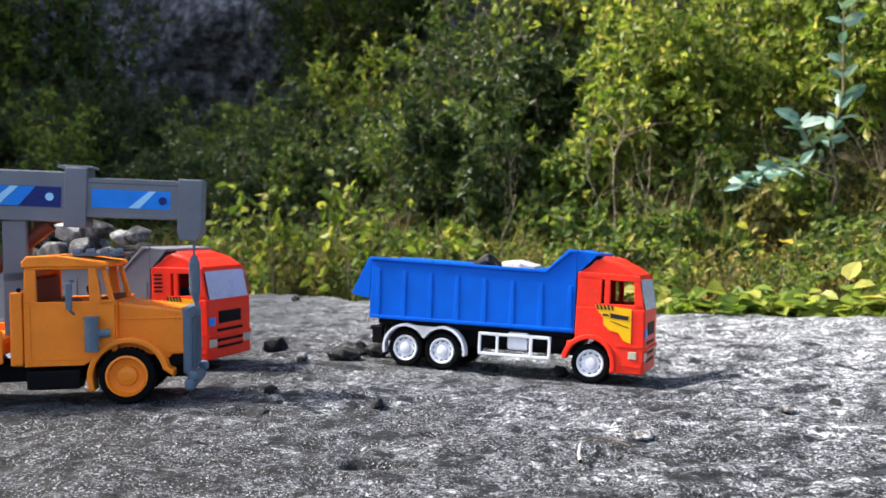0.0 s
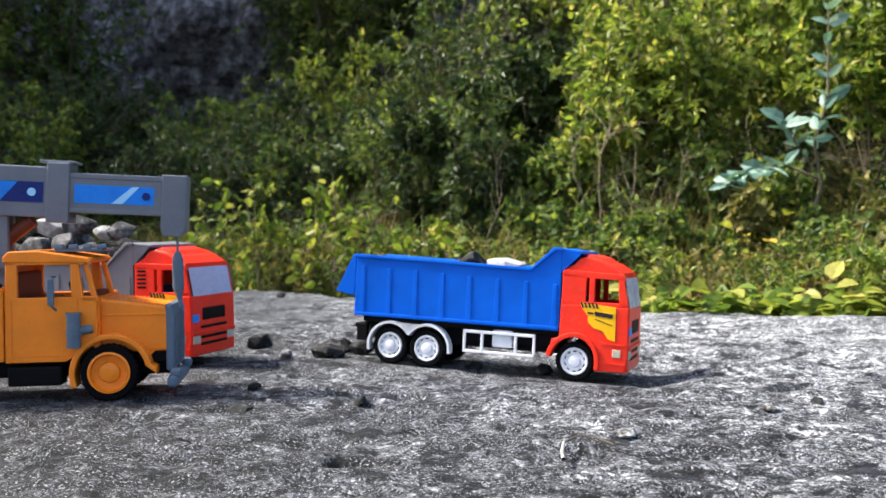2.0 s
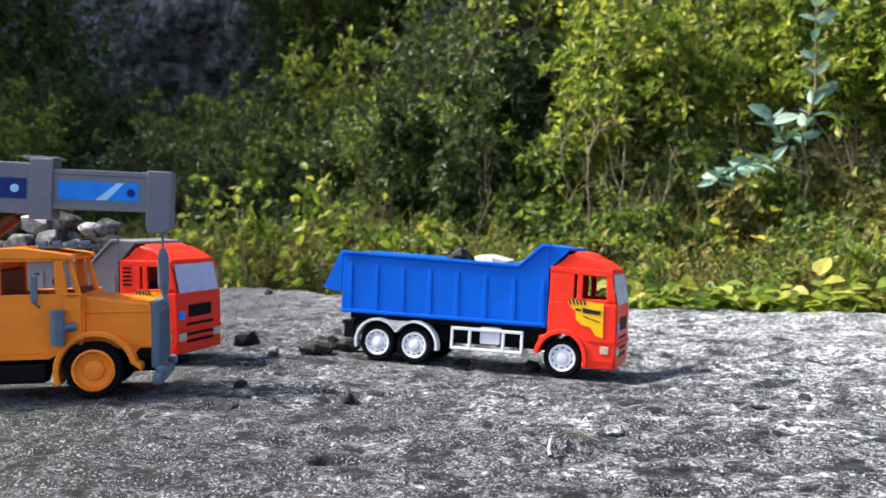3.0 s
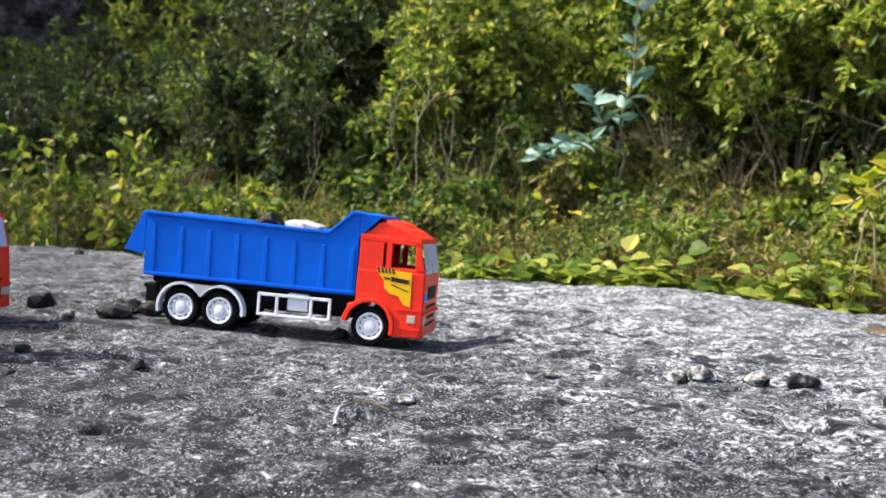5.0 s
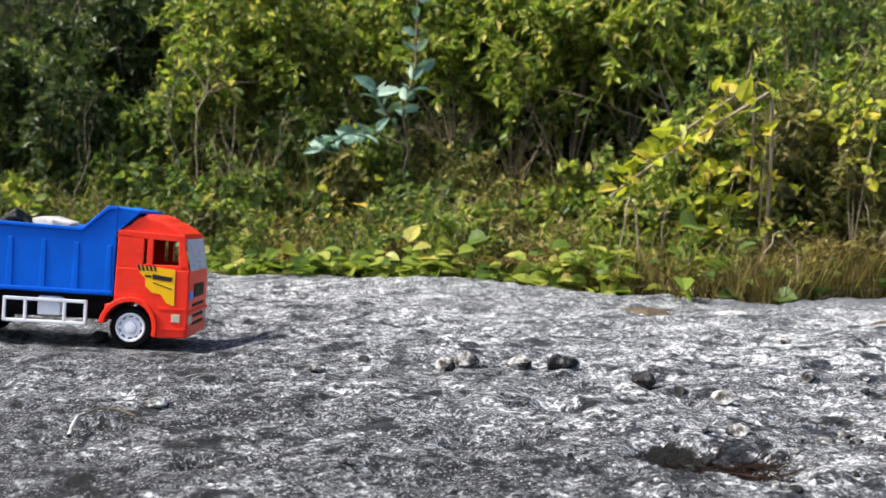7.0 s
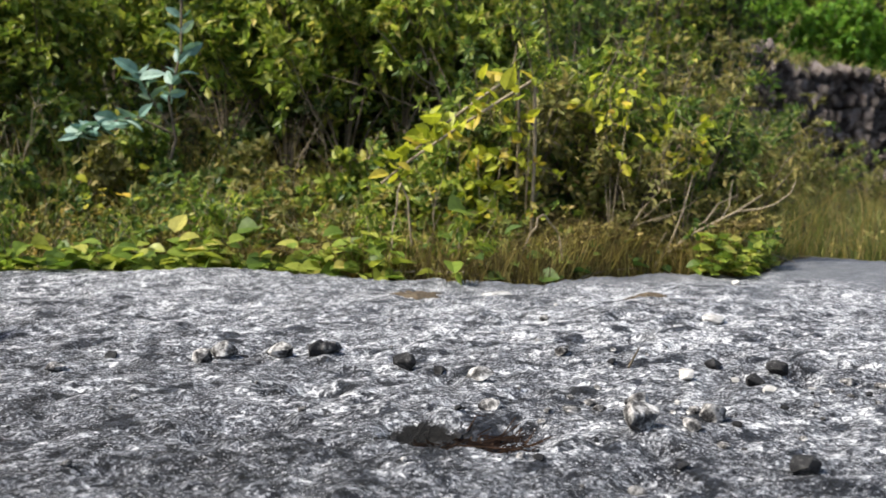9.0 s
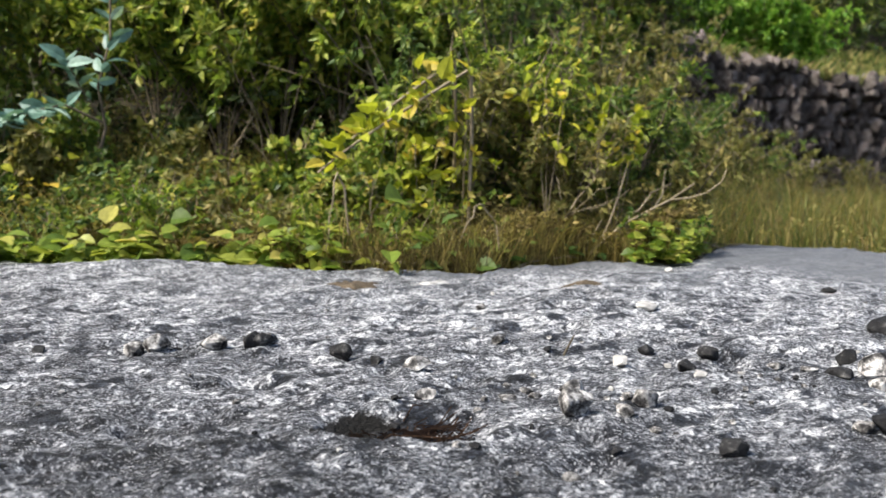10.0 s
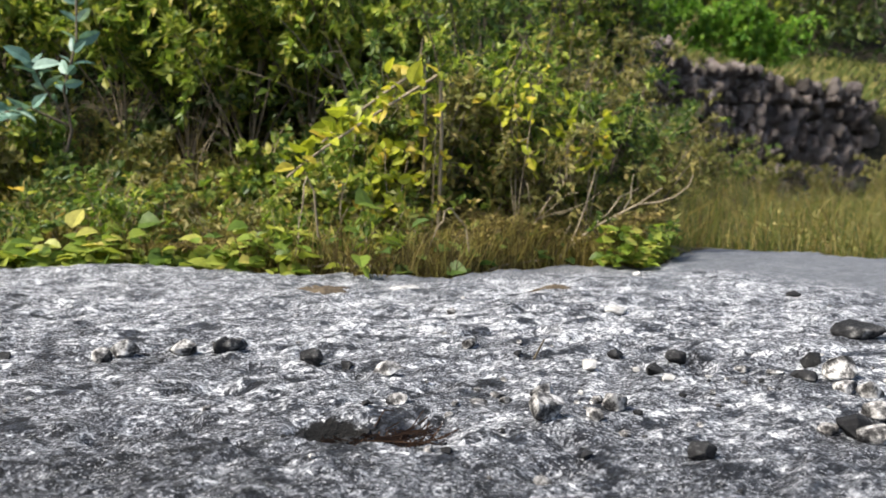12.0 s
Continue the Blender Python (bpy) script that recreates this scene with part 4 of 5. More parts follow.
def lathe(bm, profile, cx, cz, seg=28):
    """Turn the profile of (radius, y) round an axle through (cx, cz)."""
    rings = []
    for r, y in profile:
        if r < 1e-6:
            rings.append([bm.verts.new((cx, y, cz))])
        else:
            rings.append([bm.verts.new((cx + r * math.cos(2 * math.pi * k / seg), y, cz + r * math.sin(2 * math.pi * k / seg))) for k in range(seg)])
    faces = []
    for p, q in zip(rings, rings[1:]):
        for k in range(seg):
            l = (k + 1) % seg
            loop = [v for v in ((p[k], p[l]) if len(p) > 1 else (p[0],))] + [v for v in ((q[l], q[k]) if len(q) > 1 else (q[0],))]
            if len(loop) > 2:
                faces.append(bm.faces.new(loop))
    bmesh.ops.recalc_face_normals(bm, faces=faces)


def rod(bm, p, q, r, seg=10, r2=None):
    p, q = Vector(p), Vector(q)
    d = q - p
    bmesh.ops.create_cone(bm, cap_ends=True, segments=seg, radius1=r, radius2=r if r2 is None else r2, depth=d.length, matrix=Matrix.Translation((p + q) / 2) @ d.to_track_quat("Z", "Y").to_matrix().to_4x4())


def made(kind, *args, **kw):
    bm = bmesh.new()
    kind(bm, *args, **kw)
    return bm


def several(*calls):
    bm = bmesh.new()
    for kind, *args in calls:
        kind(bm, *args)
    return bm


def arc(cx, cz, r, a0, a1, n=14):
    return [(cx + r * math.cos(radians(a0 + (a1 - a0) * k / n)), cz + r * math.sin(radians(a0 + (a1 - a0) * k / n))) for k in range(n + 1)]


def tyre_mesh(radius, width, hub):
    bm = bmesh.new()
    w = width / 2
    lathe(bm, [(hub, -w * 0.75), (hub + 0.001, -w), (radius - 0.0016, -w), (radius, -w + 0.0014), (radius, w - 0.0014), (radius - 0.0016, w), (hub + 0.001, w), (hub, w * 0.75)], 0, 0, 60)
    lathe(bm, [(hub + 0.0003, w * 0.1), (0, w * 0.1)], 0, 0, 24)
    for v in bm.verts:
        r = math.hypot(v.co.x, v.co.z)
        if r > radius - 0.0002 and round(math.atan2(v.co.z, v.co.x) / (2 * math.pi) * 60) % 2:
            v.co.x, v.co.z = v.co.x * (1 - 0.0008 / r), v.co.z * (1 - 0.0008 / r)
    me = bpy.data.meshes.new("tyre")
    bm.to_mesh(me)
    bm.free()
    me.materials.append(RUBBER)
    return me


def spoked_rim_mesh(hub, width, mat):
    bm = bmesh.new()
    y = -width * 0.46
    lathe(bm, [(hub, 0), (hub, y), (hub - 0.0008, y - 0.0006), (hub - 0.0022, y), (hub - 0.0026, y + 0.002)], 0, 0, 32)
    lathe(bm, [(hub * 0.70, y + 0.0022), (hub * 0.68, y + 0.0006), (hub * 0.45, y + 0.0010), (hub * 0.38, y - 0.0006), (hub * 0.15, y - 0.0010), (0, y - 0.0010)], 0, 0, 32)
    for k in range(10):
        m = Matrix.Rotation(2 * math.pi * k / 10, 4, "Y") @ Matrix.Translation((hub * 0.76, y + 0.0012, 0))
        bmesh.ops.create_cube(bm, size=1.0, matrix=m @ Matrix.Diagonal((hub * 0.28, 0.0018, 0.0022, 1)))
    me = bpy.data.meshes.new("rim")
    bm.to_mesh(me)
    bm.free()
    me.materials.append(mat)
    return me


def dish_rim_mesh(hub, width, mat):
    bm = bmesh.new()
    y = -width * 0.46
    lathe(bm, [(hub, 0), (hub, y - 0.0006), (hub - 0.0016, y - 0.0010), (hub - 0.0026, y + 0.0026), (hub * 0.52, y + 0.0030), (hub * 0.46, y + 0.0014), (hub * 0.2, y + 0.0006), (0, y + 0.0006)], 0, 0, 36)
    me = bpy.data.meshes.new("rim")
    bm.to_mesh(me)
    bm.free()
    me.materials.append(mat)
    return me


def wheel(parent, x, y, z, tyre, rim, rim_label):
    turn = 0 if y < 0 else 180
    w = new("wheel", tyre)
    w.parent, w.matrix_basis = parent, pose(x, y, z, 0, 0, turn)
    r = new("rim", rim)
    r.parent, r["label"] = w, rim_label
    return w


TYRE, RIM = tyre_mesh(0.0166, 0.012, 0.0115), spoked_rim_mesh(0.0115, 0.012, WHITE)


def dump_truck(m, label, bed_mat, rib=True):
    """Three-axle toy tipper. x runs forward from the hindmost axle, z up from the ground."""
    tr = thing("toy_dump_truck", m, label, "toy truck")
    # chassis and running gear
    part("chassis", several((box, -0.028, 0.150, -0.019, 0.019, 0.020, 0.036, 0.001), (box, -0.030, 0.150, -0.030, 0.030, 0.036, 0.0418, 0.001), (box, 0.02, 0.05, -0.028, 0.028, 0.026, 0.037, 0.001), (box, 0.068, 0.148, -0.026, 0.026, 0.0255, 0.037, 0.001)), BLACK, tr)
    part("axle", several((rod, (0, -0.03, 0.0166), (0, 0.03, 0.0166), 0.002), (rod, (0.035, -0.03, 0.0166), (0.035, 0.03, 0.0166), 0.002), (rod, (0.167, -0.028, 0.0166), (0.167, 0.028, 0.0166), 0.002)), BLACK, tr)
    for x in (0.0, 0.035, 0.167):
        for y in (-0.0305, 0.0305):
            wheel(tr, x, y, 0.0166, TYRE, RIM, "white spoked plastic rim")
    part("tow_bracket", several((box, -0.036, -0.026, -0.030, -0.022, 0.018, 0.034, 0.0012), (box, -0.036, -0.026, 0.022, 0.030, 0.018, 0.034, 0.0012), (box, -0.038, -0.034, -0.030, 0.030, 0.030, 0.034, 0.001)), BLACK, tr)
    for s in (-1, 1):
        y0, y1 = (-0.0378, -0.029) if s < 0 else (0.029, 0.0378)
        outer = arc(0.0, 0.0166, 0.0218, 195, 32, 16) + arc(0.035, 0.0166, 0.0218, 148, -8, 16)
        inner = list(reversed(arc(0.0, 0.0166, 0.0197, 195, 32, 16) + arc(0.035, 0.0166, 0.0197, 148, -8, 16)))
        part("mudguard", made(prism, outer + inner, y0, y1), WHITE, tr, "white twin-arched mudguard")
        ya, yb = (-0.0372, -0.0350) if s < 0 else (0.0350, 0.0372)
        bars = [(box, 0.0685, 0.133, ya, yb, 0.0335, 0.0362, 0.0005), (box, 0.0685, 0.133, ya, yb, 0.0165, 0.0190, 0.0005)]
        bars += [(box, x, x + 0.0024, ya, yb, 0.0165, 0.0362, 0.0005) for x in (0.0685, 0.0845, 0.1145, 0.1306)]
        part("side_rail", several(*bars), WHITE, tr, "white side guard rail")
        yc, yd = (-0.0345, -0.022) if s < 0 else (0.022, 0.0345)
        part("fuel_tank", made(box, 0.094, 0.112, yc, yd, 0.0225, 0.0375, 0.0015), WHITE, tr, "white box tank")
    # tipper body
    side = [(-0.0365, 0.0435), (-0.0365, 0.0965), (0.127, 0.0925), (0.146, 0.1105), (0.1525, 0.1105), (0.1525, 0.0405), (-0.02, 0.0415)]
    bed = bmesh.new()
    prism(bed, side, -0.0365, -0.0337, 0.0005)
    prism(bed, side, 0.0337, 0.0365, 0.0005)
    box(bed, -0.034, 0.150, -0.034, 0.034, 0.0412, 0.0450)
    prism(bed, [(0.1495, 0.042), (0.1525, 0.042), (0.1525, 0.1105), (0.1495, 0.1105)], -0.0337, 0.0337)
    prism(bed, [(0.146, 0.1085), (0.146, 0.1110), (0.1700, 0.1090), (0.1700, 0.1067)], -0.0365, 0.0365, 0.0004)
    prism(bed, [(0.1525, 0.0905), (0.1525, 0.1085), (0.169, 0.1068)], -0.0363, -0.0343)
    prism(bed, [(0.1525, 0.0905), (0.1525, 0.1085), (0.169, 0.1068)], 0.0343, 0.0363)
    body = part("tipper_bed", bed, bed_mat, tr)
    for s in (-1, 1):
        ya, yb = (-0.0384, -0.0362) if s < 0 else (0.0362, 0.0384)
        part("rim_rail", several((prism, [(-0.0372, 0.0940), (-0.0372, 0.0970), (0.1275, 0.0930), (0.1275, 0.0902)], ya, yb, 0.0005), (prism, [(0.1265, 0.0902), (0.1265, 0.0930), (0.1455, 0.1112), (0.1530, 0.1112), (0.1530, 0.1085), (0.1468, 0.1085)], ya, yb, 0.0004)), bed_mat, body)
        if rib:
            for k in range(8):
                x = -0.031 + 0.0252 * k
                top = 0.086 - 0.0008 * k
                yr = (-0.0372, -0.0362) if s < 0 else (0.0362, 0.0372)
                part("side_rib", made(prism, [(x, 0.044), (x + 0.0050, 0.044), (x + 0.0042, top), (x + 0.0008, top)], yr[0], yr[1], 0.0005), bed_mat, body)
            part("sill_rail", made(box, -0.036, 0.152, -0.0376 if s < 0 else 0.0362, -0.0362 if s < 0 else 0.0376, 0.0415, 0.0445, 0.0005), bed_mat, body)
    gate = bmesh.new()
    prism(gate, [(-0.0375, 0.0960), (-0.0395, 0.0958), (-0.0555, 0.0625), (-0.0535, 0.0615)], -0.0355, 0.0355, 0.0004)
    for s in (-1, 1):
        ya, yb = (-0.0362, -0.0345) if s < 0 else (0.0345, 0.0362)
        prism(gate, [(-0.0370, 0.0962), (-0.0395, 0.0962), (-0.0555, 0.0622), (-0.0385, 0.0590), (-0.0370, 0.0640)], ya, yb, 0.0003)
    for y in (-0.020, 0.0, 0.020):
        prism(gate, [(-0.0412, 0.0925), (-0.0424, 0.0920), (-0.0548, 0.0660), (-0.0536, 0.0654)], y - 0.0012, y + 0.0012)
    part("tailgate", gate, bed_mat, tr, "tailgate hanging open at the back")
    part("tipping_ram", several((rod, (-0.034, -0.012, 0.042), (-0.040, -0.012, 0.060), 0.0025), (rod, (-0.034, 0.012, 0.042), (-0.040, 0.012, 0.060), 0.0025)), BLACK, tr)
    # cab
    wheel_arch = arc(0.167, 0.0166, 0.0205, -18, 172, 18)
    lower = [(0.2165, 0.0105), (0.2185, 0.022), (0.2185, 0.045), (0.2175, 0.0640), (0.1535, 0.0640), (0.1530, 0.036), (0.1465, 0.034), (0.1460, 0.019)]
    cab = bmesh.new()
    prism(cab, lower + list(reversed(wheel_arch)) + [(0.1885, 0.0100)], -0.0372, -0.026, 0.0010)
    prism(cab, lower + list(reversed(wheel_arch)) + [(0.1885, 0.0100)], 0.026, 0.0372, 0.0010)
    box(cab, 0.2075, 0.2188, -0.0365, 0.0365, 0.0105, 0.0640, 0.0012)
    cab_ob = part("cab", cab, RED, tr, "red moulded cab")
    part("back_panel", made(box, 0.1535, 0.1560, -0.036, 0.036, 0.036, 0.092, 0.0005), RED, cab_ob)
    part("cab_floor", made(box, 0.156, 0.210, -0.030, 0.030, 0.040, 0.052), RED, cab_ob)
    for s in (-1, 1):
        ya, yb = (-0.0368, -0.0335) if s < 0 else (0.0335, 0.0368)
        part("quarter_panel", made(prism, [(0.1535, 0.0635), (0.1755, 0.0635), (0.1755, 0.0885), (0.1545, 0.0900)], ya, yb, 0.0006), RED, cab_ob)
        part("door_pillar", made(prism, [(0.1785, 0.0660), (0.1840, 0.0660), (0.1840, 0.0885), (0.1785, 0.0885)], ya, yb, 0.0006), RED, cab_ob)
        part("window_sill", made(prism, [(0.1735, 0.0635), (0.2170, 0.0635), (0.2168, 0.0672), (0.1735, 0.0672)], ya, yb, 0.0006), RED, cab_ob)
        part("front_pillar", made(prism, [(0.2085, 0.0635), (0.2176, 0.0635), (0.2115, 0.0900), (0.2065, 0.0885)], ya, yb, 0.0006), RED, cab_ob)
        part("roof_rail", made(prism, [(0.1530, 0.0872), (0.2140, 0.0862), (0.2120, 0.0915), (0.1545, 0.0930)], ya, yb, 0.0006), RED, cab_ob)
    part("roof", made(prism, [(0.1535, 0.0895), (0.2130, 0.0870), (0.2110, 0.0925), (0.2000, 0.0985), (0.1880, 0.1028), (0.1760, 0.1050), (0.1680, 0.1035), (0.1620, 0.0975), (0.1560, 0.0945)], -0.0352, 0.0352, 0.0026, 3), RED, cab_ob)
    for s in (-1, 1):
        ring = arc(0.167, 0.0166, 0.0245, -14, 172, 18) + list(reversed(arc(0.167, 0.0166, 0.0203, -14, 172, 18)))
        part("wheel_arch", made(prism, ring, -0.0392 if s < 0 else 0.0366, -0.0366 if s < 0 else 0.0392, 0.0007), RED, cab_ob)
    part("roof_spoiler", made(prism, [(0.1690, 0.1010), (0.1990, 0.0980), (0.1890, 0.1040), (0.1790, 0.1066), (0.1720, 0.1060)], -0.026, 0.026, 0.0018), RED, cab_ob)
    part("windscreen", made(prism, [(0.2180, 0.0635), (0.2190, 0.0635), (0.2135, 0.0885), (0.2122, 0.0885)], -0.0325, 0.0325, 0.0003), SCREEN, cab_ob, "pale lilac windscreen")
    part("seat", several((box, 0.164, 0.178, -0.028, 0.028, 0.052, 0.062, 0.002), (box, 0.160, 0.1665, -0.028, 0.028, 0.055, 0.072, 0.002)), NAVY, cab_ob, "dark blue seat bench")
    part("grille", made(box, 0.2180, 0.2196, -0.019, 0.019, 0.0415, 0.0525, 0.0005), BLACK, cab_ob, "black grille panel")
    for z in (0.0355, 0.0265, 0.0205):
        part("air_slot", made(box, 0.2182, 0.2194, -0.022, 0.022, z - 0.0013, z + 0.0013, 0.0004), BLACK, cab_ob)
    part("bumper_lip", made(box, 0.2150, 0.2205, -0.0365, 0.0365, 0.0290, 0.0318, 0.0008), RED, cab_ob)
    part("badge", made(box, 0.2188, 0.2202, -0.036, -0.026, 0.0405, 0.0475, 0.0004), SKYBLUE, cab_ob, "small blue front plate")
    for s in (-1, 1):
        part("headlight", made(box, 0.2165, 0.2202, s * 0.029 - 0.006, s * 0.029 + 0.006, 0.0210, 0.0285, 0.0014), LENS, cab_ob, "clear headlight")
        part("corner_lamp", made(box, 0.2040, 0.2120, -0.0378 if s < 0 else 0.0366, -0.0366 if s < 0 else 0.0378, 0.0225, 0.0290, 0.0005), LENS, cab_ob)
        for k in range(5 if bed_mat is GREY else 0):
            part("louvre", made(box, 0.1570, 0.1655, -0.0374 if s < 0 else 0.0366, -0.0366 if s < 0 else 0.0374, 0.0705 + 0.0036 * k, 0.0722 + 0.0036 * k, 0.0002), BLACK, cab_ob)
        part("step_ridge", several(*[(box, 0.192, 0.2165, -0.0378 if s < 0 else 0.0366, -0.0366 if s < 0 else 0.0378, z, z + 0.0012) for z in (0.0165, 0.0325)]), RED, cab_ob)
        y0, y1 = (-0.0377, -0.0371) if s < 0 else (0.0371, 0.0377)
        deco = part("door_sticker", made(prism, [(0.1700, 0.0665), (0.2055, 0.0640), (0.2060, 0.0355), (0.1990, 0.0375), (0.1935, 0.0440), (0.1850, 0.0455), (0.1790, 0.0500), (0.1785, 0.0560), (0.1730, 0.0610)], y0, y1), YELLOW, cab_ob, "yellow torn-edged door sticker")
        q0, q1 = (-0.0380, -0.0376) if s < 0 else (0.0376, 0.0380)
        part("hazard_stripes", several(*[(prism, [(0.1705 + 0.0036 * k, 0.0668), (0.1725 + 0.0036 * k, 0.0666), (0.1745 + 0.0036 * k, 0.0622), (0.1725 + 0.0036 * k, 0.0622)], q0, q1) for k in range(5)]), INK, deco, "black slanted stripes")
        part("print_bar", several((prism, [(0.1780, 0.0590), (0.1840, 0.0586), (0.1840, 0.0570), (0.1780, 0.0574)], q0, q1), (prism, [(0.1850, 0.0598), (0.2035, 0.0578), (0.2025, 0.0545), (0.1855, 0.0558)], q0, q1), (prism, [(0.1860, 0.0535), (0.2030, 0.0490), (0.2030, 0.0483), (0.1860, 0.0528)], q0, q1)), INK, deco, "black illegible print")
    for ob in (cab_ob, *cab_ob.children_recursive):
        for v in ob.data.vertices:
            if v.co.x > 0.167:
                v.co.x = 0.167 + (v.co.x - 0.167) * 0.85
    return tr


def tilt(m, pitch, roll=0.0):
    return m @ pose(0, 0, 0, roll, pitch, 0)


blue_truck = dump_truck(tilt(pose(-0.0245, 0.8830, -0.0005, 0, 0, -16.2), 3.0, -2.2), "toy dump truck, red cab, blue bed full of stones", BLUE)
grey_truck = dump_truck(pose(-0.399, 0.904, 0.001, 0, 0, -14.0), "toy dump truck, red cab, grey bed heaped with stones", GREY)


def crane_truck(m):
    """Long-nosed orange toy lorry with a box-section crane boom. x runs forward from the front axle."""
    tr = thing("toy_crane_truck", m, "orange toy crane truck with grey boom parked on rock", "toy truck")
    tyre, rim = tyre_mesh(0.0205, 0.015, 0.0150), dish_rim_mesh(0.0150, 0.015, ORANGE)
    for x in (0.0, -0.128, -0.168):
        for y in (-0.0295, 0.0295):
            wheel(tr, x, y, 0.0205, tyre, rim, "orange dished plastic rim")
    part("chassis", several((box, -0.19, 0.040, -0.016, 0.016, 0.016, 0.030, 0.001), (box, -0.07, -0.033, -0.034, -0.018, 0.012, 0.026, 0.0015), (box, -0.07, -0.033, 0.018, 0.034, 0.012, 0.026, 0.0015), (box, -0.03, 0.04, -0.024, 0.024, 0.026, 0.034)), BLACK, tr)
    # cab with open windows
    cab = bmesh.new()
    for s in (-1, 1):
        prism(cab, [(-0.0710, 0.0290), (-0.0300, 0.0290), (-0.0080, 0.0420), (-0.0080, 0.0755), (-0.0710, 0.0755)], *((-0.0345, -0.0310) if s < 0 else (0.0310, 0.0345)), 0.0007)
    box(cab, -0.0110, -0.0070, -0.031, 0.031, 0.034, 0.0745, 0.0005)
    cab_ob = part("cab", cab, ORANGE, tr)
    part("back_panel", made(box, -0.0710, -0.0680, -0.031, 0.031, 0.029, 0.0985, 0.0005), ORANGE, cab_ob)
    for s in (-1, 1):
        ya, yb = (-0.0345, -0.0310) if s < 0 else (0.0310, 0.0345)
        part("rear_pillar", made(prism, [(-0.0710, 0.0750), (-0.0620, 0.0750), (-0.0620, 0.1015), (-0.0695, 0.1015)], ya, yb, 0.0007), ORANGE, cab_ob)
        part("door_pillar", made(prism, [(-0.0255, 0.0750), (-0.0170, 0.0750), (-0.0205, 0.1015), (-0.0260, 0.1015)], ya, yb, 0.0007), ORANGE, cab_ob)
        part("screen_pillar", made(prism, [(-0.0120, 0.0720), (-0.0080, 0.0720), (-0.0150, 0.1015), (-0.0185, 0.1015)], ya + s * -0.004, yb + s * -0.004, 0.0006), ORANGE, cab_ob)
        part("screen_sill", made(prism, [(-0.0180, 0.0720), (-0.0070, 0.0720), (-0.0070, 0.0760), (-0.0180, 0.0760)], ya, yb, 0.0006), ORANGE, cab_ob)
        part("roof_rail", made(prism, [(-0.0695, 0.0985), (-0.0160, 0.0985), (-0.0160, 0.1020), (-0.0695, 0.1020)], ya, yb, 0.0006), ORANGE, cab_ob)
    part("roof", made(prism, [(-0.0715, 0.1005), (-0.0125, 0.0995), (-0.0110, 0.1015), (-0.0130, 0.1035), (-0.0480, 0.1090), (-0.0680, 0.1085), (-0.0715, 0.1045)], -0.0355, 0.0355, 0.0013, 3), ORANGE, cab_ob)
    part("seat", several((box, -0.068, -0.045, -0.029, 0.029, 0.060, 0.074, 0.002), (box, -0.071, -0.062, -0.029, 0.029, 0.066, 0.093, 0.002)), BROWN_RED, cab_ob, "dull red seat bench")
    part("dashboard", made(box, -0.020, -0.012, -0.030, 0.030, 0.066, 0.0775, 0.001), BROWN_RED, cab_ob)
    part("steering_wheel", made(rod, (-0.028, -0.014, 0.078), (-0.026, -0.014, 0.079), 0.008, 18), BLACK, cab_ob)
    for z in (0.0405, 0.0845):
        part("hinge_pin", made(rod, (-0.0735, -0.0352, z), (-0.0735, -0.0340, z), 0.0016, 12), BLACK, cab_ob)
    part("door_seam", several((box, -0.0668, -0.0662, -0.0350, -0.0344, 0.034, 0.075), (box, -0.0215, -0.0209, -0.0350, -0.0344, 0.038, 0.075), (box, -0.0668, -0.0209, -0.0350, -0.0344, 0.0335, 0.0341)), ORANGE, cab_ob)
    # bonnet, wings and nose
    hood = bmesh.new()
    prism(hood, [(-0.0080, 0.034), (0.0400, 0.034), (0.0405, 0.0640), (0.0380, 0.0672), (-0.0080, 0.0735)], -0.0265, 0.0265, 0.0022, 3)
    for s in (-1, 1):
        for k in range(15):
            x = -0.006 + 0.003 * k
            z = 0.0728 - 0.0063 * k / 15
            rod(hood, (x, s * 0.0235 - 0.0022, z), (x, s * 0.0235 + 0.0022, z), 0.0011, 8)
        box(hood, -0.006, 0.038, s * 0.0266 - 0.0006, s * 0.0266 + 0.0006, 0.0605, 0.0618, 0.0003)
    part("bonnet", hood, ORANGE, tr, "orange bonnet with ribbed edges")
    for s in (-1, 1):
        ya, yb = (-0.0362, -0.0200) if s < 0 else (0.0200, 0.0362)
        outer, inner = arc(0.001, 0.0195, 0.0290, 200, 12, 20), list(reversed(arc(0.001, 0.0195, 0.0248, 200, 12, 20)))
        part("wing", made(prism, outer + [(0.0330, 0.0235), (0.0330, 0.0190)] + inner, ya, yb, 0.0010), ORANGE, tr)
        part("wing_infill", made(prism, arc(0.001, 0.0195, 0.0255, 175, 20, 14) + [(0.0360, 0.0400), (-0.0230, 0.0400)], s * 0.0235 - 0.0025, s * 0.0235 + 0.0025), ORANGE, tr)
    nose = several((prism, [(0.0385, 0.0200), (0.0415, 0.0180), (0.0440, 0.0200), (0.0448, 0.0610), (0.0425, 0.0672), (0.0385, 0.0680)], -0.0270, 0.0270, 0.0018, 3), *[(box, 0.0438, 0.0456, -0.022 + 0.004 * k, -0.0205 + 0.004 * k, 0.023, 0.060) for k in range(12)])
    part("radiator_grille", nose, STEEL_GREY, tr, "grey upright radiator grille")
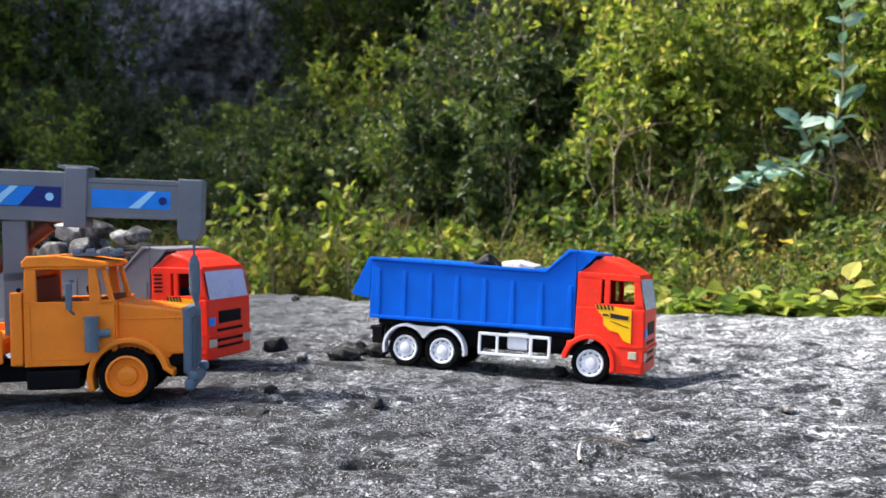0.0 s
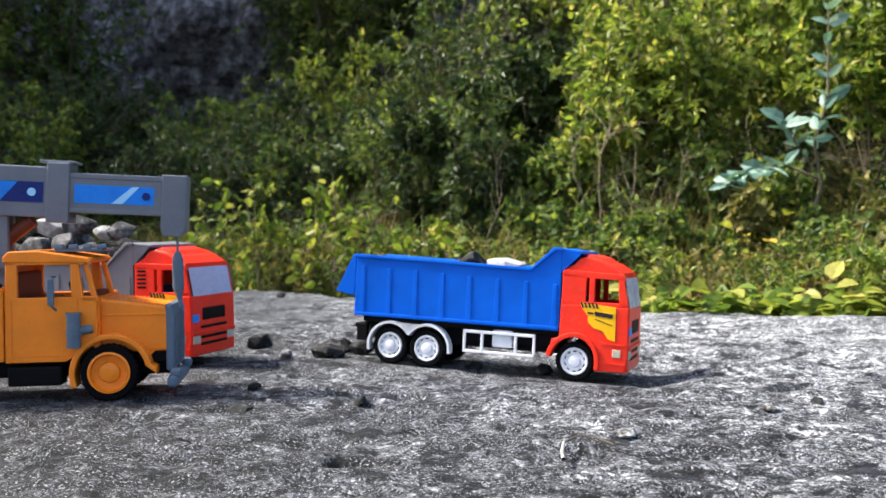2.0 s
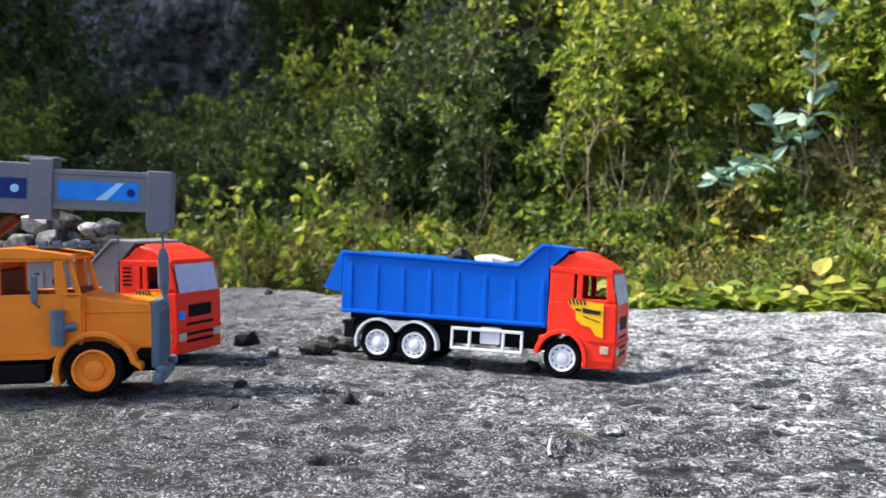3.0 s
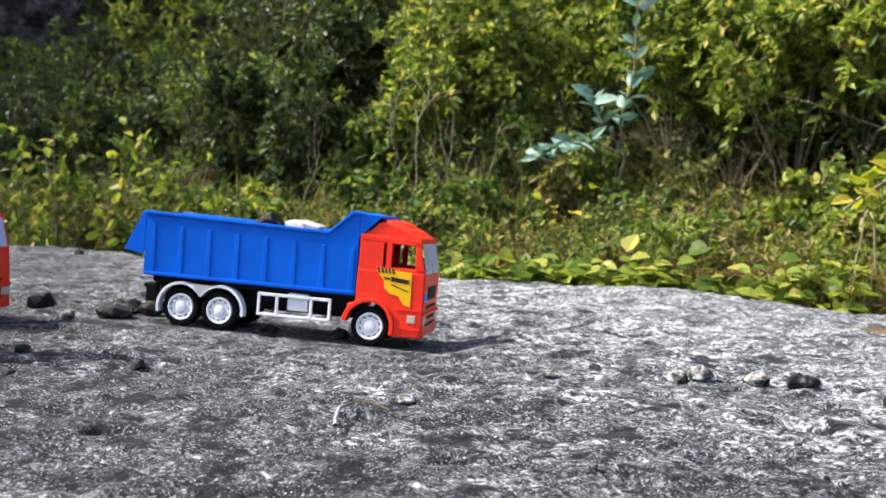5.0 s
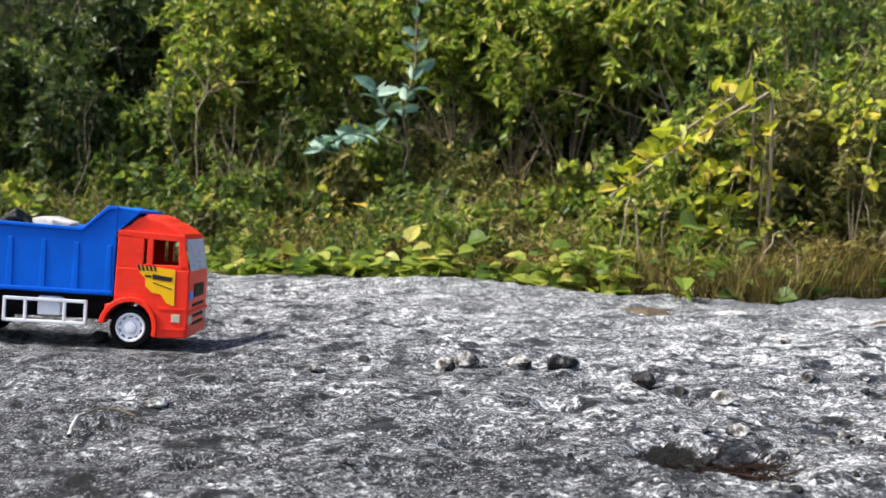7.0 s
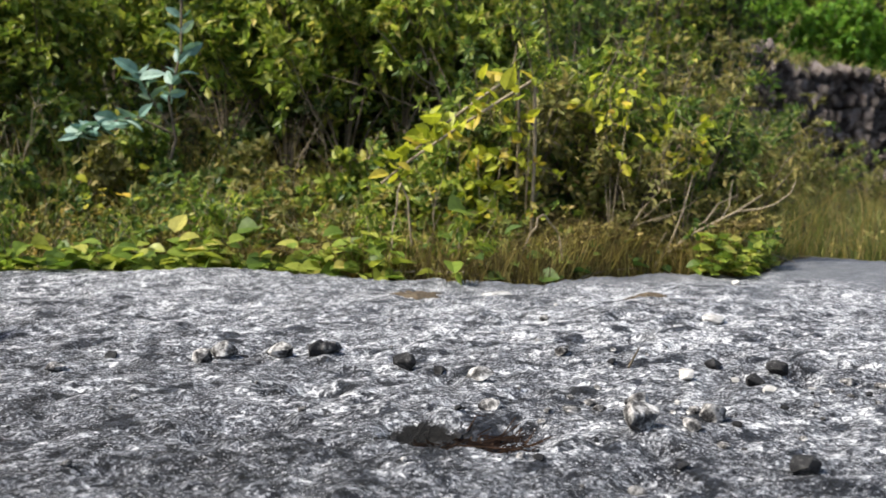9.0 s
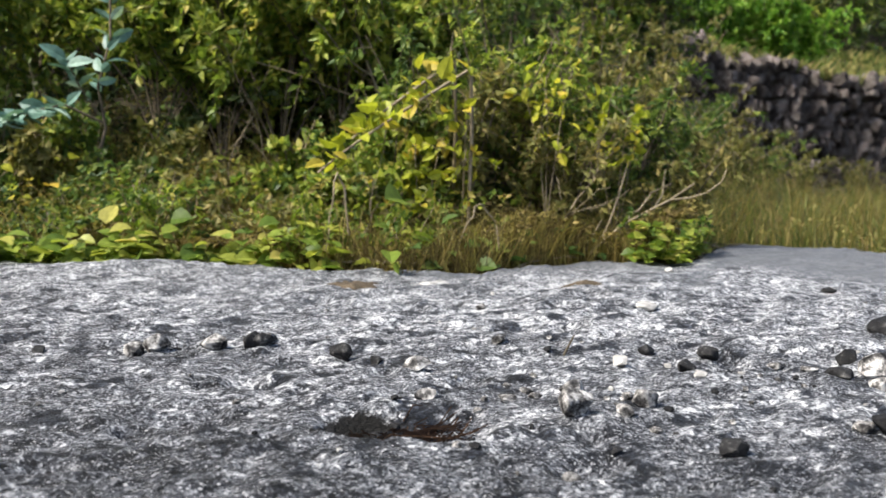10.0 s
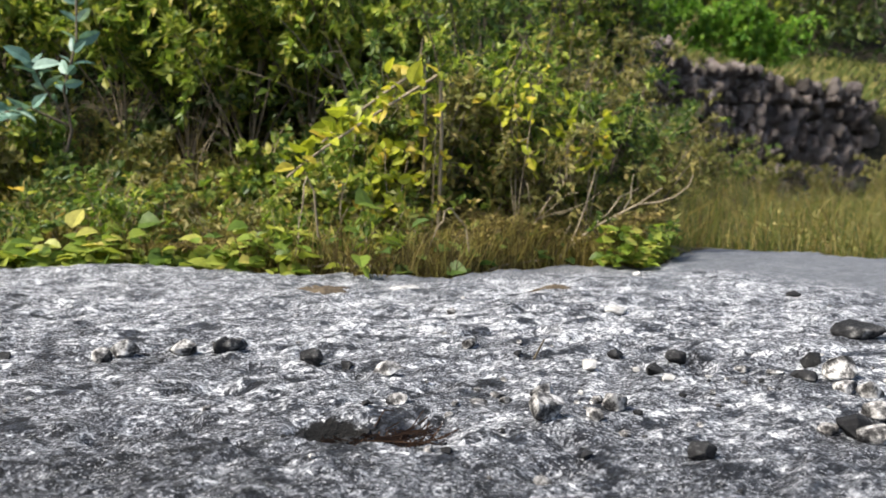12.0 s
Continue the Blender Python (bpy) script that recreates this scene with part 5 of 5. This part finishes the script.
    part("bumper", several((box, 0.0400, 0.0475, -0.0350, 0.0350, 0.0080, 0.0165, 0.0022), (box, 0.0425, 0.0500, -0.033, -0.024, 0.0145, 0.0215, 0.0022), (box, 0.0425, 0.0500, 0.024, 0.033, 0.0145, 0.0215, 0.0022)), STEEL_GREY, tr, "grey front bumper")
    for s in (-1, 1):
        part("air_filter", several((rod, (-0.0230, s * 0.0395, 0.0395), (-0.0230, s * 0.0395, 0.0625), 0.0048, 16), (rod, (-0.0230, s * 0.0395, 0.0510), (-0.0110, s * 0.0360, 0.0525), 0.0030, 12), (rod, (-0.0230, s * 0.0395, 0.0480), (-0.0230, s * 0.0395, 0.0500), 0.0054, 16), (rod, (-0.0230, s * 0.0395, 0.0625), (-0.0230, s * 0.0395, 0.0645), 0.0054, 16)), STEEL_GREY, tr, "grey side air filter")
        part("mirror", several((box, -0.0405, -0.0360, s * 0.0390 - 0.0012, s * 0.0390 + 0.0012, 0.0700, 0.0890, 0.0008), (rod, (-0.036, s * 0.034, 0.0900), (-0.038, s * 0.0395, 0.0905), 0.0009, 8), (rod, (-0.036, s * 0.034, 0.0660), (-0.038, s * 0.0395, 0.0700), 0.0009, 8)), STEEL_GREY, tr, "grey door mirror")
    part("light_bar", several((box, -0.040, -0.006, -0.020, 0.020, 0.1075, 0.1095, 0.0006), *[(rod, (-0.040 + 0.010 * k, -0.018, 0.1105), (-0.034 + 0.010 * k, -0.018, 0.1110), 0.0024, 12) for k in range(4)]), STEEL_GREY, tr, "grey roof horns and lamps")
    # deck behind the cab
    part("bulkhead", made(box, -0.0800, -0.0715, -0.0360, 0.0360, 0.0300, 0.0830, 0.0012), ORANGE, tr)
    part("deck", several((box, -0.200, -0.0850, -0.0365, 0.0365, 0.0380, 0.0500, 0.0012), (box, -0.200, -0.0850, -0.0372, -0.0340, 0.0320, 0.0560, 0.001), (box, -0.200, -0.0850, 0.0340, 0.0372, 0.0320, 0.0560, 0.001)), ORANGE, tr)
    # crane
    part("boom_rest", several((box, -0.0920, -0.0750, -0.010, -0.004, 0.0500, 0.1350, 0.001), (box, -0.0920, -0.0750, 0.004, 0.010, 0.0500, 0.1350, 0.001), (box, -0.0920, -0.0750, -0.010, 0.010, 0.090, 0.096)), GREY, tr, "grey upright boom post")
    part("lifting_ram", several((rod, (-0.150, 0, 0.060), (-0.060, 0, 0.132), 0.0055, 14), (rod, (-0.155, 0, 0.052), (-0.145, 0, 0.066), 0.009, 14)), BROWN_RED, tr, "dull red lifting cylinder")
    part("turntable", several((rod, (-0.165, 0, 0.050), (-0.165, 0, 0.058), 0.028, 28), (box, -0.190, -0.140, -0.022, -0.013, 0.056, 0.165, 0.002), (box, -0.190, -0.140, 0.013, 0.022, 0.056, 0.165, 0.002)), NAVY, tr, "dark blue crane turret")
    boom = part("boom", several((box, -0.190, -0.0260, -0.0120, 0.0120, 0.1285, 0.1660, 0.0012), (box, -0.0420, -0.0260, -0.0128, 0.0128, 0.1250, 0.1695, 0.0010), (box, -0.048, -0.022, -0.010, 0.010, 0.1690, 0.1710, 0.0006)), GREY, tr, "grey outer boom sleeve")
    arm = part("boom_arm", several((box, -0.0270, 0.0420, -0.0105, 0.0105, 0.1340, 0.1615, 0.0010), (box, -0.0260, 0.0420, -0.0112, 0.0112, 0.1585, 0.1625, 0.0006), (box, -0.0260, 0.0420, -0.0112, 0.0112, 0.1330, 0.1362, 0.0006)), GREY, tr, "grey inner boom arm")
    head = part("boom_head", several((prism, [(0.0400, 0.1640), (0.0580, 0.1640), (0.0580, 0.1230), (0.0540, 0.1180), (0.0420, 0.1180), (0.0400, 0.1240)], -0.0120, 0.0120, 0.0010), *[(rod, (x, -0.0126, z), (x, -0.0118, z), 0.0009, 8) for x in (0.0435, 0.0545) for z in (0.126, 0.134, 0.142, 0.150)]), GREY, tr, "grey riveted boom head")
    for y0, y1 in ((-0.0125, -0.0119), (0.0119, 0.0125)):
        d = part("sticker", made(box, -0.150, -0.0440, y0, y1, 0.1395, 0.1545), NAVY, boom, "dark blue panel sticker")
        part("streak", made(prism, [(-0.096, 0.1398), (-0.088, 0.1398), (-0.074, 0.1542), (-0.080, 0.1542)], y0 - 0.0004, y1 + 0.0004), STREAK, d)
        part("band", several((prism, [(-0.149, 0.1398), (-0.0965, 0.1398), (-0.0805, 0.1542), (-0.149, 0.1542)], y0 - 0.0003, y1 + 0.0003), (prism, [(-0.0875, 0.1398), (-0.074, 0.1398), (-0.062, 0.1542), (-0.0735, 0.1542)], y0 - 0.0003, y1 + 0.0003)), SKYBLUE, d)
        part("rivet", made(rod, (-0.052, y0 - 0.0008, 0.147), (-0.052, y1 + 0.0008, 0.147), 0.0030, 14), STREAK, d)
    for y0, y1 in ((-0.0110, -0.0104), (0.0104, 0.0110)):
        d = part("sticker", made(box, -0.0225, 0.0345, y0, y1, 0.1405, 0.1540), SKYBLUE, arm, "bright blue panel sticker")
        part("streak", made(prism, [(0.004, 0.1408), (0.012, 0.1408), (0.024, 0.1538), (0.019, 0.1538)], y0 - 0.0004, y1 + 0.0004), STREAK, d)
        part("rivet", made(rod, (0.029, y0 - 0.0008, 0.147), (0.029, y1 + 0.0008, 0.147), 0.0030, 14), NAVY, d)
    for ob in (boom, arm, head):
        ob.matrix_basis = pose(0.045, 0, 0.1475, 0, 3.0, 0) @ pose(-0.050, 0, -0.148)
    part("hook_line", made(rod, (0.0445, 0, 0.119), (0.0445, 0, 0.105), 0.0010, 8), GREY, tr)
    part("hook_block", several((rod, (0.0445, 0, 0.106), (0.0445, 0, 0.100), 0.0022, 12, 0.0042), (rod, (0.0445, 0, 0.100), (0.0445, 0, 0.078), 0.0042, 14), (rod, (0.0445, 0, 0.078), (0.0455, 0, 0.070), 0.0042, 12, 0.0018), (rod, (0.0455, 0, 0.070), (0.0475, 0, 0.062), 0.0018, 10)), STEEL_GREY, tr, "grey hanging hook block")
    return tr


crane = crane_truck(pose(-0.2237, 0.7084, 0.0, 0, 0, 11.0))


# ---- loose stones ----
def stone(x, y, z, size, mat, seed, label, group, flat=0.7, tall=1.0, category="stone"):
    """A broken, angular stone with knocked-off corners, sunk a little where it lies."""
    rng = np.random.RandomState(seed)
    bm = bmesh.new()
    for p in unit(rng.normal(size=(21, 3))):
        k = rng.uniform(0.78, 1.06)
        bm.verts.new(Vector((p[0] * 0.55 * k, p[1] * 0.42 * k, p[2] * 0.42 * flat * tall * k)) * size)
    hull = bmesh.ops.convex_hull(bm, input=bm.verts)
    bmesh.ops.delete(bm, geom=[g for g in hull["geom_interior"] if isinstance(g, bmesh.types.BMVert)], context="VERTS")
    bmesh.ops.bevel(bm, geom=bm.edges[:], offset=size * 0.018, segments=1, affect="EDGES")
    low = min(v.co.z for v in bm.verts)
    for v in bm.verts:
        v.co.z -= low
    ob = part("stone", bm, mat)
    ob.matrix_world = pose(x, y, z, rng.uniform(-6, 6), rng.uniform(-6, 6), rng.uniform(0, 360))
    return tagged(ob, label, category, group)


DARK, PALE, LIGHT = (STONE_DARK, "small dark angular stone lying on rock"), (STONE_PALE, "small grey stone with pale crust on rock"), (STONE_WHITE, "small whitish stone lying on rock")
TRAIL = [
    (0.281, 0.669, 0.0096, DARK, 1.0), (0.336, 0.650, 0.0174, PALE, 1.0), (0.348, 0.639, 0.0157, PALE, 1.1), (0.361, 0.640, 0.0087, DARK, 0.8), (0.380, 0.620, 0.0163, PALE, 1.0),
    (0.401, 0.606, 0.0154, DARK, 0.9), (0.415, 0.612, 0.0118, PALE, 1.0), (0.433, 0.544, 0.0159, DARK, 1.0), (0.438, 0.514, 0.0083, DARK, 1.0), (0.448, 0.484, 0.0141, PALE, 1.1),
    (0.409, 0.419, 0.0105, PALE, 1.0), (0.443, 0.346, 0.0168, PALE, 1.3), (0.482, 0.389, 0.0110, PALE, 1.2), (0.485, 0.341, 0.0132, PALE, 1.3), (0.464, 0.335, 0.0099, PALE, 0.9),
    (0.500, 0.366, 0.0073, PALE, 1.0), (0.443, 0.396, 0.0100, PALE, 0.7), (0.469, 0.410, 0.0081, PALE, 0.8), (0.460, 0.393, 0.0072, PALE, 0.8), (0.547, 0.415, 0.0130, LIGHT, 0.8),
    (0.588, 0.432, 0.0110, DARK, 1.0), (0.597, 0.392, 0.0143, DARK, 0.9), (0.566, 0.383, 0.0115, DARK, 1.0), (0.559, 0.367, 0.0092, LIGHT, 0.9), (0.663, 0.342, 0.0127, DARK, 1.5),
    (0.623, 0.321, 0.0159, DARK, 0.8), (0.643, 0.312, 0.0219, PALE, 1.1), (0.613, 0.292, 0.0126, PALE, 0.9), (0.614, 0.279, 0.0132, PALE, 1.0), (0.577, 0.255, 0.0134, PALE, 1.0),
    (0.540, 0.248, 0.0158, DARK, 1.0), (0.535, 0.257, 0.0107, PALE, 1.0), (0.543, 0.239, 0.0169, PALE, 1.0), (0.462, 0.273, 0.0116, DARK, 1.1), (0.390, 0.294, 0.0073, PALE, 1.3),
    (0.464, 0.315, 0.0070, PALE, 0.8), (0.542, 0.473, 0.0058, DARK, 1.0), (0.625, 0.646, 0.0095, PALE, 1.0), (1.046, 0.802, 0.0115, LIGHT, 1.0), (0.745, 0.574, 0.0257, LIGHT, 0.4),
    (0.690, 0.805, 0.0345, LIGHT, 0.3), (0.991, 0.557, 0.0206, DARK, 0.6), (0.537, 0.516, 0.0130, PALE, 0.8), (0.778, 0.375, 0.0327, DARK, 0.7), (0.617, 0.359, 0.0092, PALE, 0.7),
    (0.617, 0.337, 0.0090, PALE, 0.6), (0.429, 0.306, 0.0065, DARK, 0.7), (0.377, 0.338, 0.0053, DARK, 0.7),
]
SPILT = [
    (-0.095, 0.884, 0.0330, DARK, 1.0), (-0.087, 0.921, 0.0221, DARK, 1.0), (-0.066, 0.905, 0.0217, DARK, 1.1), (-0.040, 0.944, 0.0169, DARK, 0.8), (-0.025, 1.018, 0.0181, DARK, 1.0),
    (-0.043, 1.114, 0.0133, DARK, 1.0), (0.019, 1.032, 0.0256, LIGHT, 0.8), (0.006, 0.918, 0.0294, DARK, 1.0),
    (-0.034, 0.665, 0.0111, DARK, 1.0), (0.405, 0.604, 0.0160, DARK, 0.9), (0.136, 0.566, 0.0120, PALE, 0.7), (0.242, 0.643, 0.0116, PALE, 0.7), (0.045, 1.088, 0.0193, DARK, 0.6),
    (-0.027, 0.944, 0.0146, DARK, 0.8), (-0.180, 0.967, 0.0251, DARK, 1.5), (-0.113, 0.637, 0.0182, DARK, 1.1), (-0.120, 0.708, 0.0105, DARK, 0.9), (0.043, 0.855, 0.0133, DARK, 1.0),
    (0.104, 0.844, 0.0162, DARK, 1.1), (-0.323, 1.680, 0.0165, DARK, 1.0), (-0.136, 0.888, 0.0142, PALE, 1.0),
]
for n, (x, y, size, (mat, label), tall) in enumerate(TRAIL + SPILT):
    stone(x, y, gz(x, y) - size * 0.16, size * 1.24, mat, 900 + n, label, "stones on the slab", 0.8, tall)
# crumbs fallen into the hollow
rh = np.random.RandomState(19)
for n in range(22):
    x, y, size = HOLLOW[0] + rh.normal() * 0.018, HOLLOW[1] - 0.006 + rh.normal() * 0.016, rh.uniform(0.003, 0.007)
    stone(x, y, gz(x, y) - size * 0.1, size, STONE_DARK, 1800 + n, "dark crumb of rock in the hollow", "crumbs in the hollow", 0.8, 1.0, "grit")
# grit round the spill
rg = np.random.RandomState(17)
for n in range(90):
    cx, cy, sx, sy = ((-0.06, 0.93, 0.12, 0.06), (0.46, 0.37, 0.07, 0.05), (0.58, 0.31, 0.09, 0.06), (0.30, 0.62, 0.2, 0.1))[n % 4]
    x, y, size = cx + rg.normal() * sx, cy + rg.normal() * sy, rg.uniform(0.0025, 0.006)
    mat, label = (DARK, PALE, PALE, LIGHT)[rg.randint(4)]
    stone(x, y, gz(x, y) - size * 0.08, size, mat, 1200 + n, "grit crumb of broken rock", "grit crumbs", 0.8, 1.0, "grit")


def load(truck, rows, seed, label, group):
    """Stones lying in a tipper bed; rows of x, y, z, size, material in the truck's own metres."""
    for n, (x, y, z, size, mat, tall) in enumerate(rows):
        p = truck.matrix_world @ Vector((x, y, z))
        stone(p.x, p.y, p.z, size, mat, seed + n, label, group, 0.85, tall)


bpy.context.view_layer.update()
load(blue_truck, [
    (0.055, -0.012, 0.045, 0.046, STONE_DARK, 1.0), (0.092, 0.008, 0.045, 0.048, STONE_DARK, 1.0), (0.125, -0.006, 0.045, 0.042, STONE_PALE, 1.0), (0.020, 0.008, 0.045, 0.034, STONE_DARK, 1.0),
    (0.068, -0.014, 0.081, 0.036, STONE_DARK, 1.05), (0.099, -0.016, 0.081, 0.046, STONE_WHITE, 0.75), (0.126, -0.014, 0.079, 0.030, STONE_WHITE, 0.95), (0.110, 0.014, 0.080, 0.024, STONE_PALE, 0.9),
], 1500, "broken stone in the blue tipper bed", "stones in the blue bed")
load(grey_truck, [
    (0.010, -0.006, 0.045, 0.052, STONE_DARK, 1.1), (0.055, 0.006, 0.045, 0.056, STONE_DARK, 1.1), (0.100, -0.006, 0.045, 0.054, STONE_DARK, 1.1), (0.130, 0.010, 0.045, 0.040, STONE_GREY, 1.2),
    (0.005, -0.016, 0.084, 0.042, STONE_GREY, 1.2), (0.034, -0.018, 0.086, 0.044, STONE_GREY, 1.2), (0.064, -0.018, 0.088, 0.044, STONE_GREY, 1.2), (0.094, -0.016, 0.088, 0.040, STONE_GREY, 1.1), (0.122, -0.012, 0.084, 0.038, STONE_DARK, 1.1),
    (0.020, 0.014, 0.086, 0.044, STONE_DARK, 1.1), (0.055, 0.014, 0.088, 0.046, STONE_GREY, 1.1), (0.090, 0.014, 0.088, 0.044, STONE_DARK, 1.1), (0.120, 0.016, 0.084, 0.036, STONE_GREY, 1.0),
    (0.018, -0.006, 0.112, 0.030, STONE_GREY, 1.0), (0.044, -0.008, 0.116, 0.034, STONE_WHITE, 0.9), (0.072, -0.006, 0.117, 0.036, STONE_GREY, 1.0), (0.100, -0.004, 0.113, 0.032, STONE_WHITE, 0.8), (0.058, 0.010, 0.118, 0.030, STONE_DARK, 1.0), (0.002, 0.006, 0.110, 0.028, STONE_DARK, 1.0),
    (0.146, -0.004, 0.080, 0.036, STONE_GREY, 1.1), (0.138, -0.016, 0.098, 0.032, STONE_DARK, 1.0), (0.118, -0.004, 0.112, 0.030, STONE_GREY, 1.0), (-0.014, -0.010, 0.088, 0.036, STONE_GREY, 1.1), (0.030, 0.004, 0.134, 0.022, STONE_GREY, 1.0),
], 1600, "grey broken stone heaped in the tipper bed", "stones in the grey bed")

# ---- litter on the slab ----
v, f = tubes([([(0.0945, 0.492, 0.003), (0.0950, 0.508, 0.0035), (0.0970, 0.522, 0.005), (0.1000, 0.536, 0.003)], 0.0012, 0.0007)], 6)
tagged(sheet("dry_stalk", v, f, STONE_WHITE, smooth=True), "bleached white bent plant stalk on the rock", "stalk")
v, f = tubes([([(0.0985, 0.532, 0.003), (0.106, 0.538, 0.005), (0.115, 0.535, 0.005), (0.124, 0.526, 0.003)], 0.0006, 0.0004)], 5)
tagged(sheet("dark_twig", v, f, BARK, smooth=True), "thin dark curved twig on the rock", "twig")
v, f = tubes([([(0.536, 0.452, 0.002), (0.548, 0.460, 0.006), (0.562, 0.470, 0.009)], 0.0009, 0.0005)], 5)
tagged(sheet("dark_twig", v, f, BARK, smooth=True), "short dark twig sticking up from rock", "twig")
rn = np.random.RandomState(31)
MOSS = mottled("brown_moss", [(0.3, (0.035, 0.026, 0.018)), (0.6, (0.10, 0.078, 0.052))], 120, 0.003)


def moss_patch(x, y, rx, ry, seed, mat=MOSS, label="flat brown dead moss patch on the rock", lift=0.0):
    """A thin brown cushion of dead moss, ragged at its edge."""
    rng = np.random.RandomState(seed)
    n, rings = 28, 5
    edge = 1 + 0.22 * rng.normal(size=n)
    verts, faces = [(x, y, gz(x, y) + 0.004 + lift)], []
    for k in range(1, rings + 1):
        for q in range(n):
            a, r = 2 * math.pi * q / n, edge[q] * k / rings
            px, py = x + rx * r * math.cos(a), y + ry * r * math.sin(a)
            verts.append((px, py, gz(px, py) + lift + 0.003 * (1 - (k / rings) ** 2) - (0.002 if k == rings else 0) + rng.uniform(0, 0.001)))
    for q in range(n):
        faces.append((0, 1 + q, 1 + (q + 1) % n))
        for k in range(rings - 1):
            i, j = 1 + k * n, 1 + (k + 1) * n
            faces.append((i + q, j + q, j + (q + 1) % n, i + (q + 1) % n))
    return tagged(sheet("moss_patch", verts, faces, mat, smooth=True), label, "moss", "moss patches")


moss_patch(0.615, 0.838, 0.026, 0.030, 1)
moss_patch(0.800, 0.700, 0.022, 0.020, 2)
lines = []
for n in range(110):
    x, y, a = 0.374 + rn.normal() * 0.013, 0.378 + rn.normal() * 0.008, rn.normal(0.35, 0.35)
    ln = rn.uniform(0.010, 0.028)
    pts = [(x + math.cos(a) * ln * k, y + math.sin(a) * ln * k * 0.7) for k in (-0.5, 0, 0.5)]
    lines.append(([(px, py, gz(px, py) + 0.0012 + rn.uniform(0, 0.002)) for px, py in pts], 0.0004, 0.0003))
v, f = tubes(lines, 3)
NEEDLE = mottled("dead_needles", [(0.3, (0.02, 0.011, 0.007)), (0.7, (0.10, 0.055, 0.03))], 60, 0.0005)
tagged(sheet("dead_needles", v, f, NEEDLE), "brown dead needles lying in the hollow", "needles", kind="stuff")
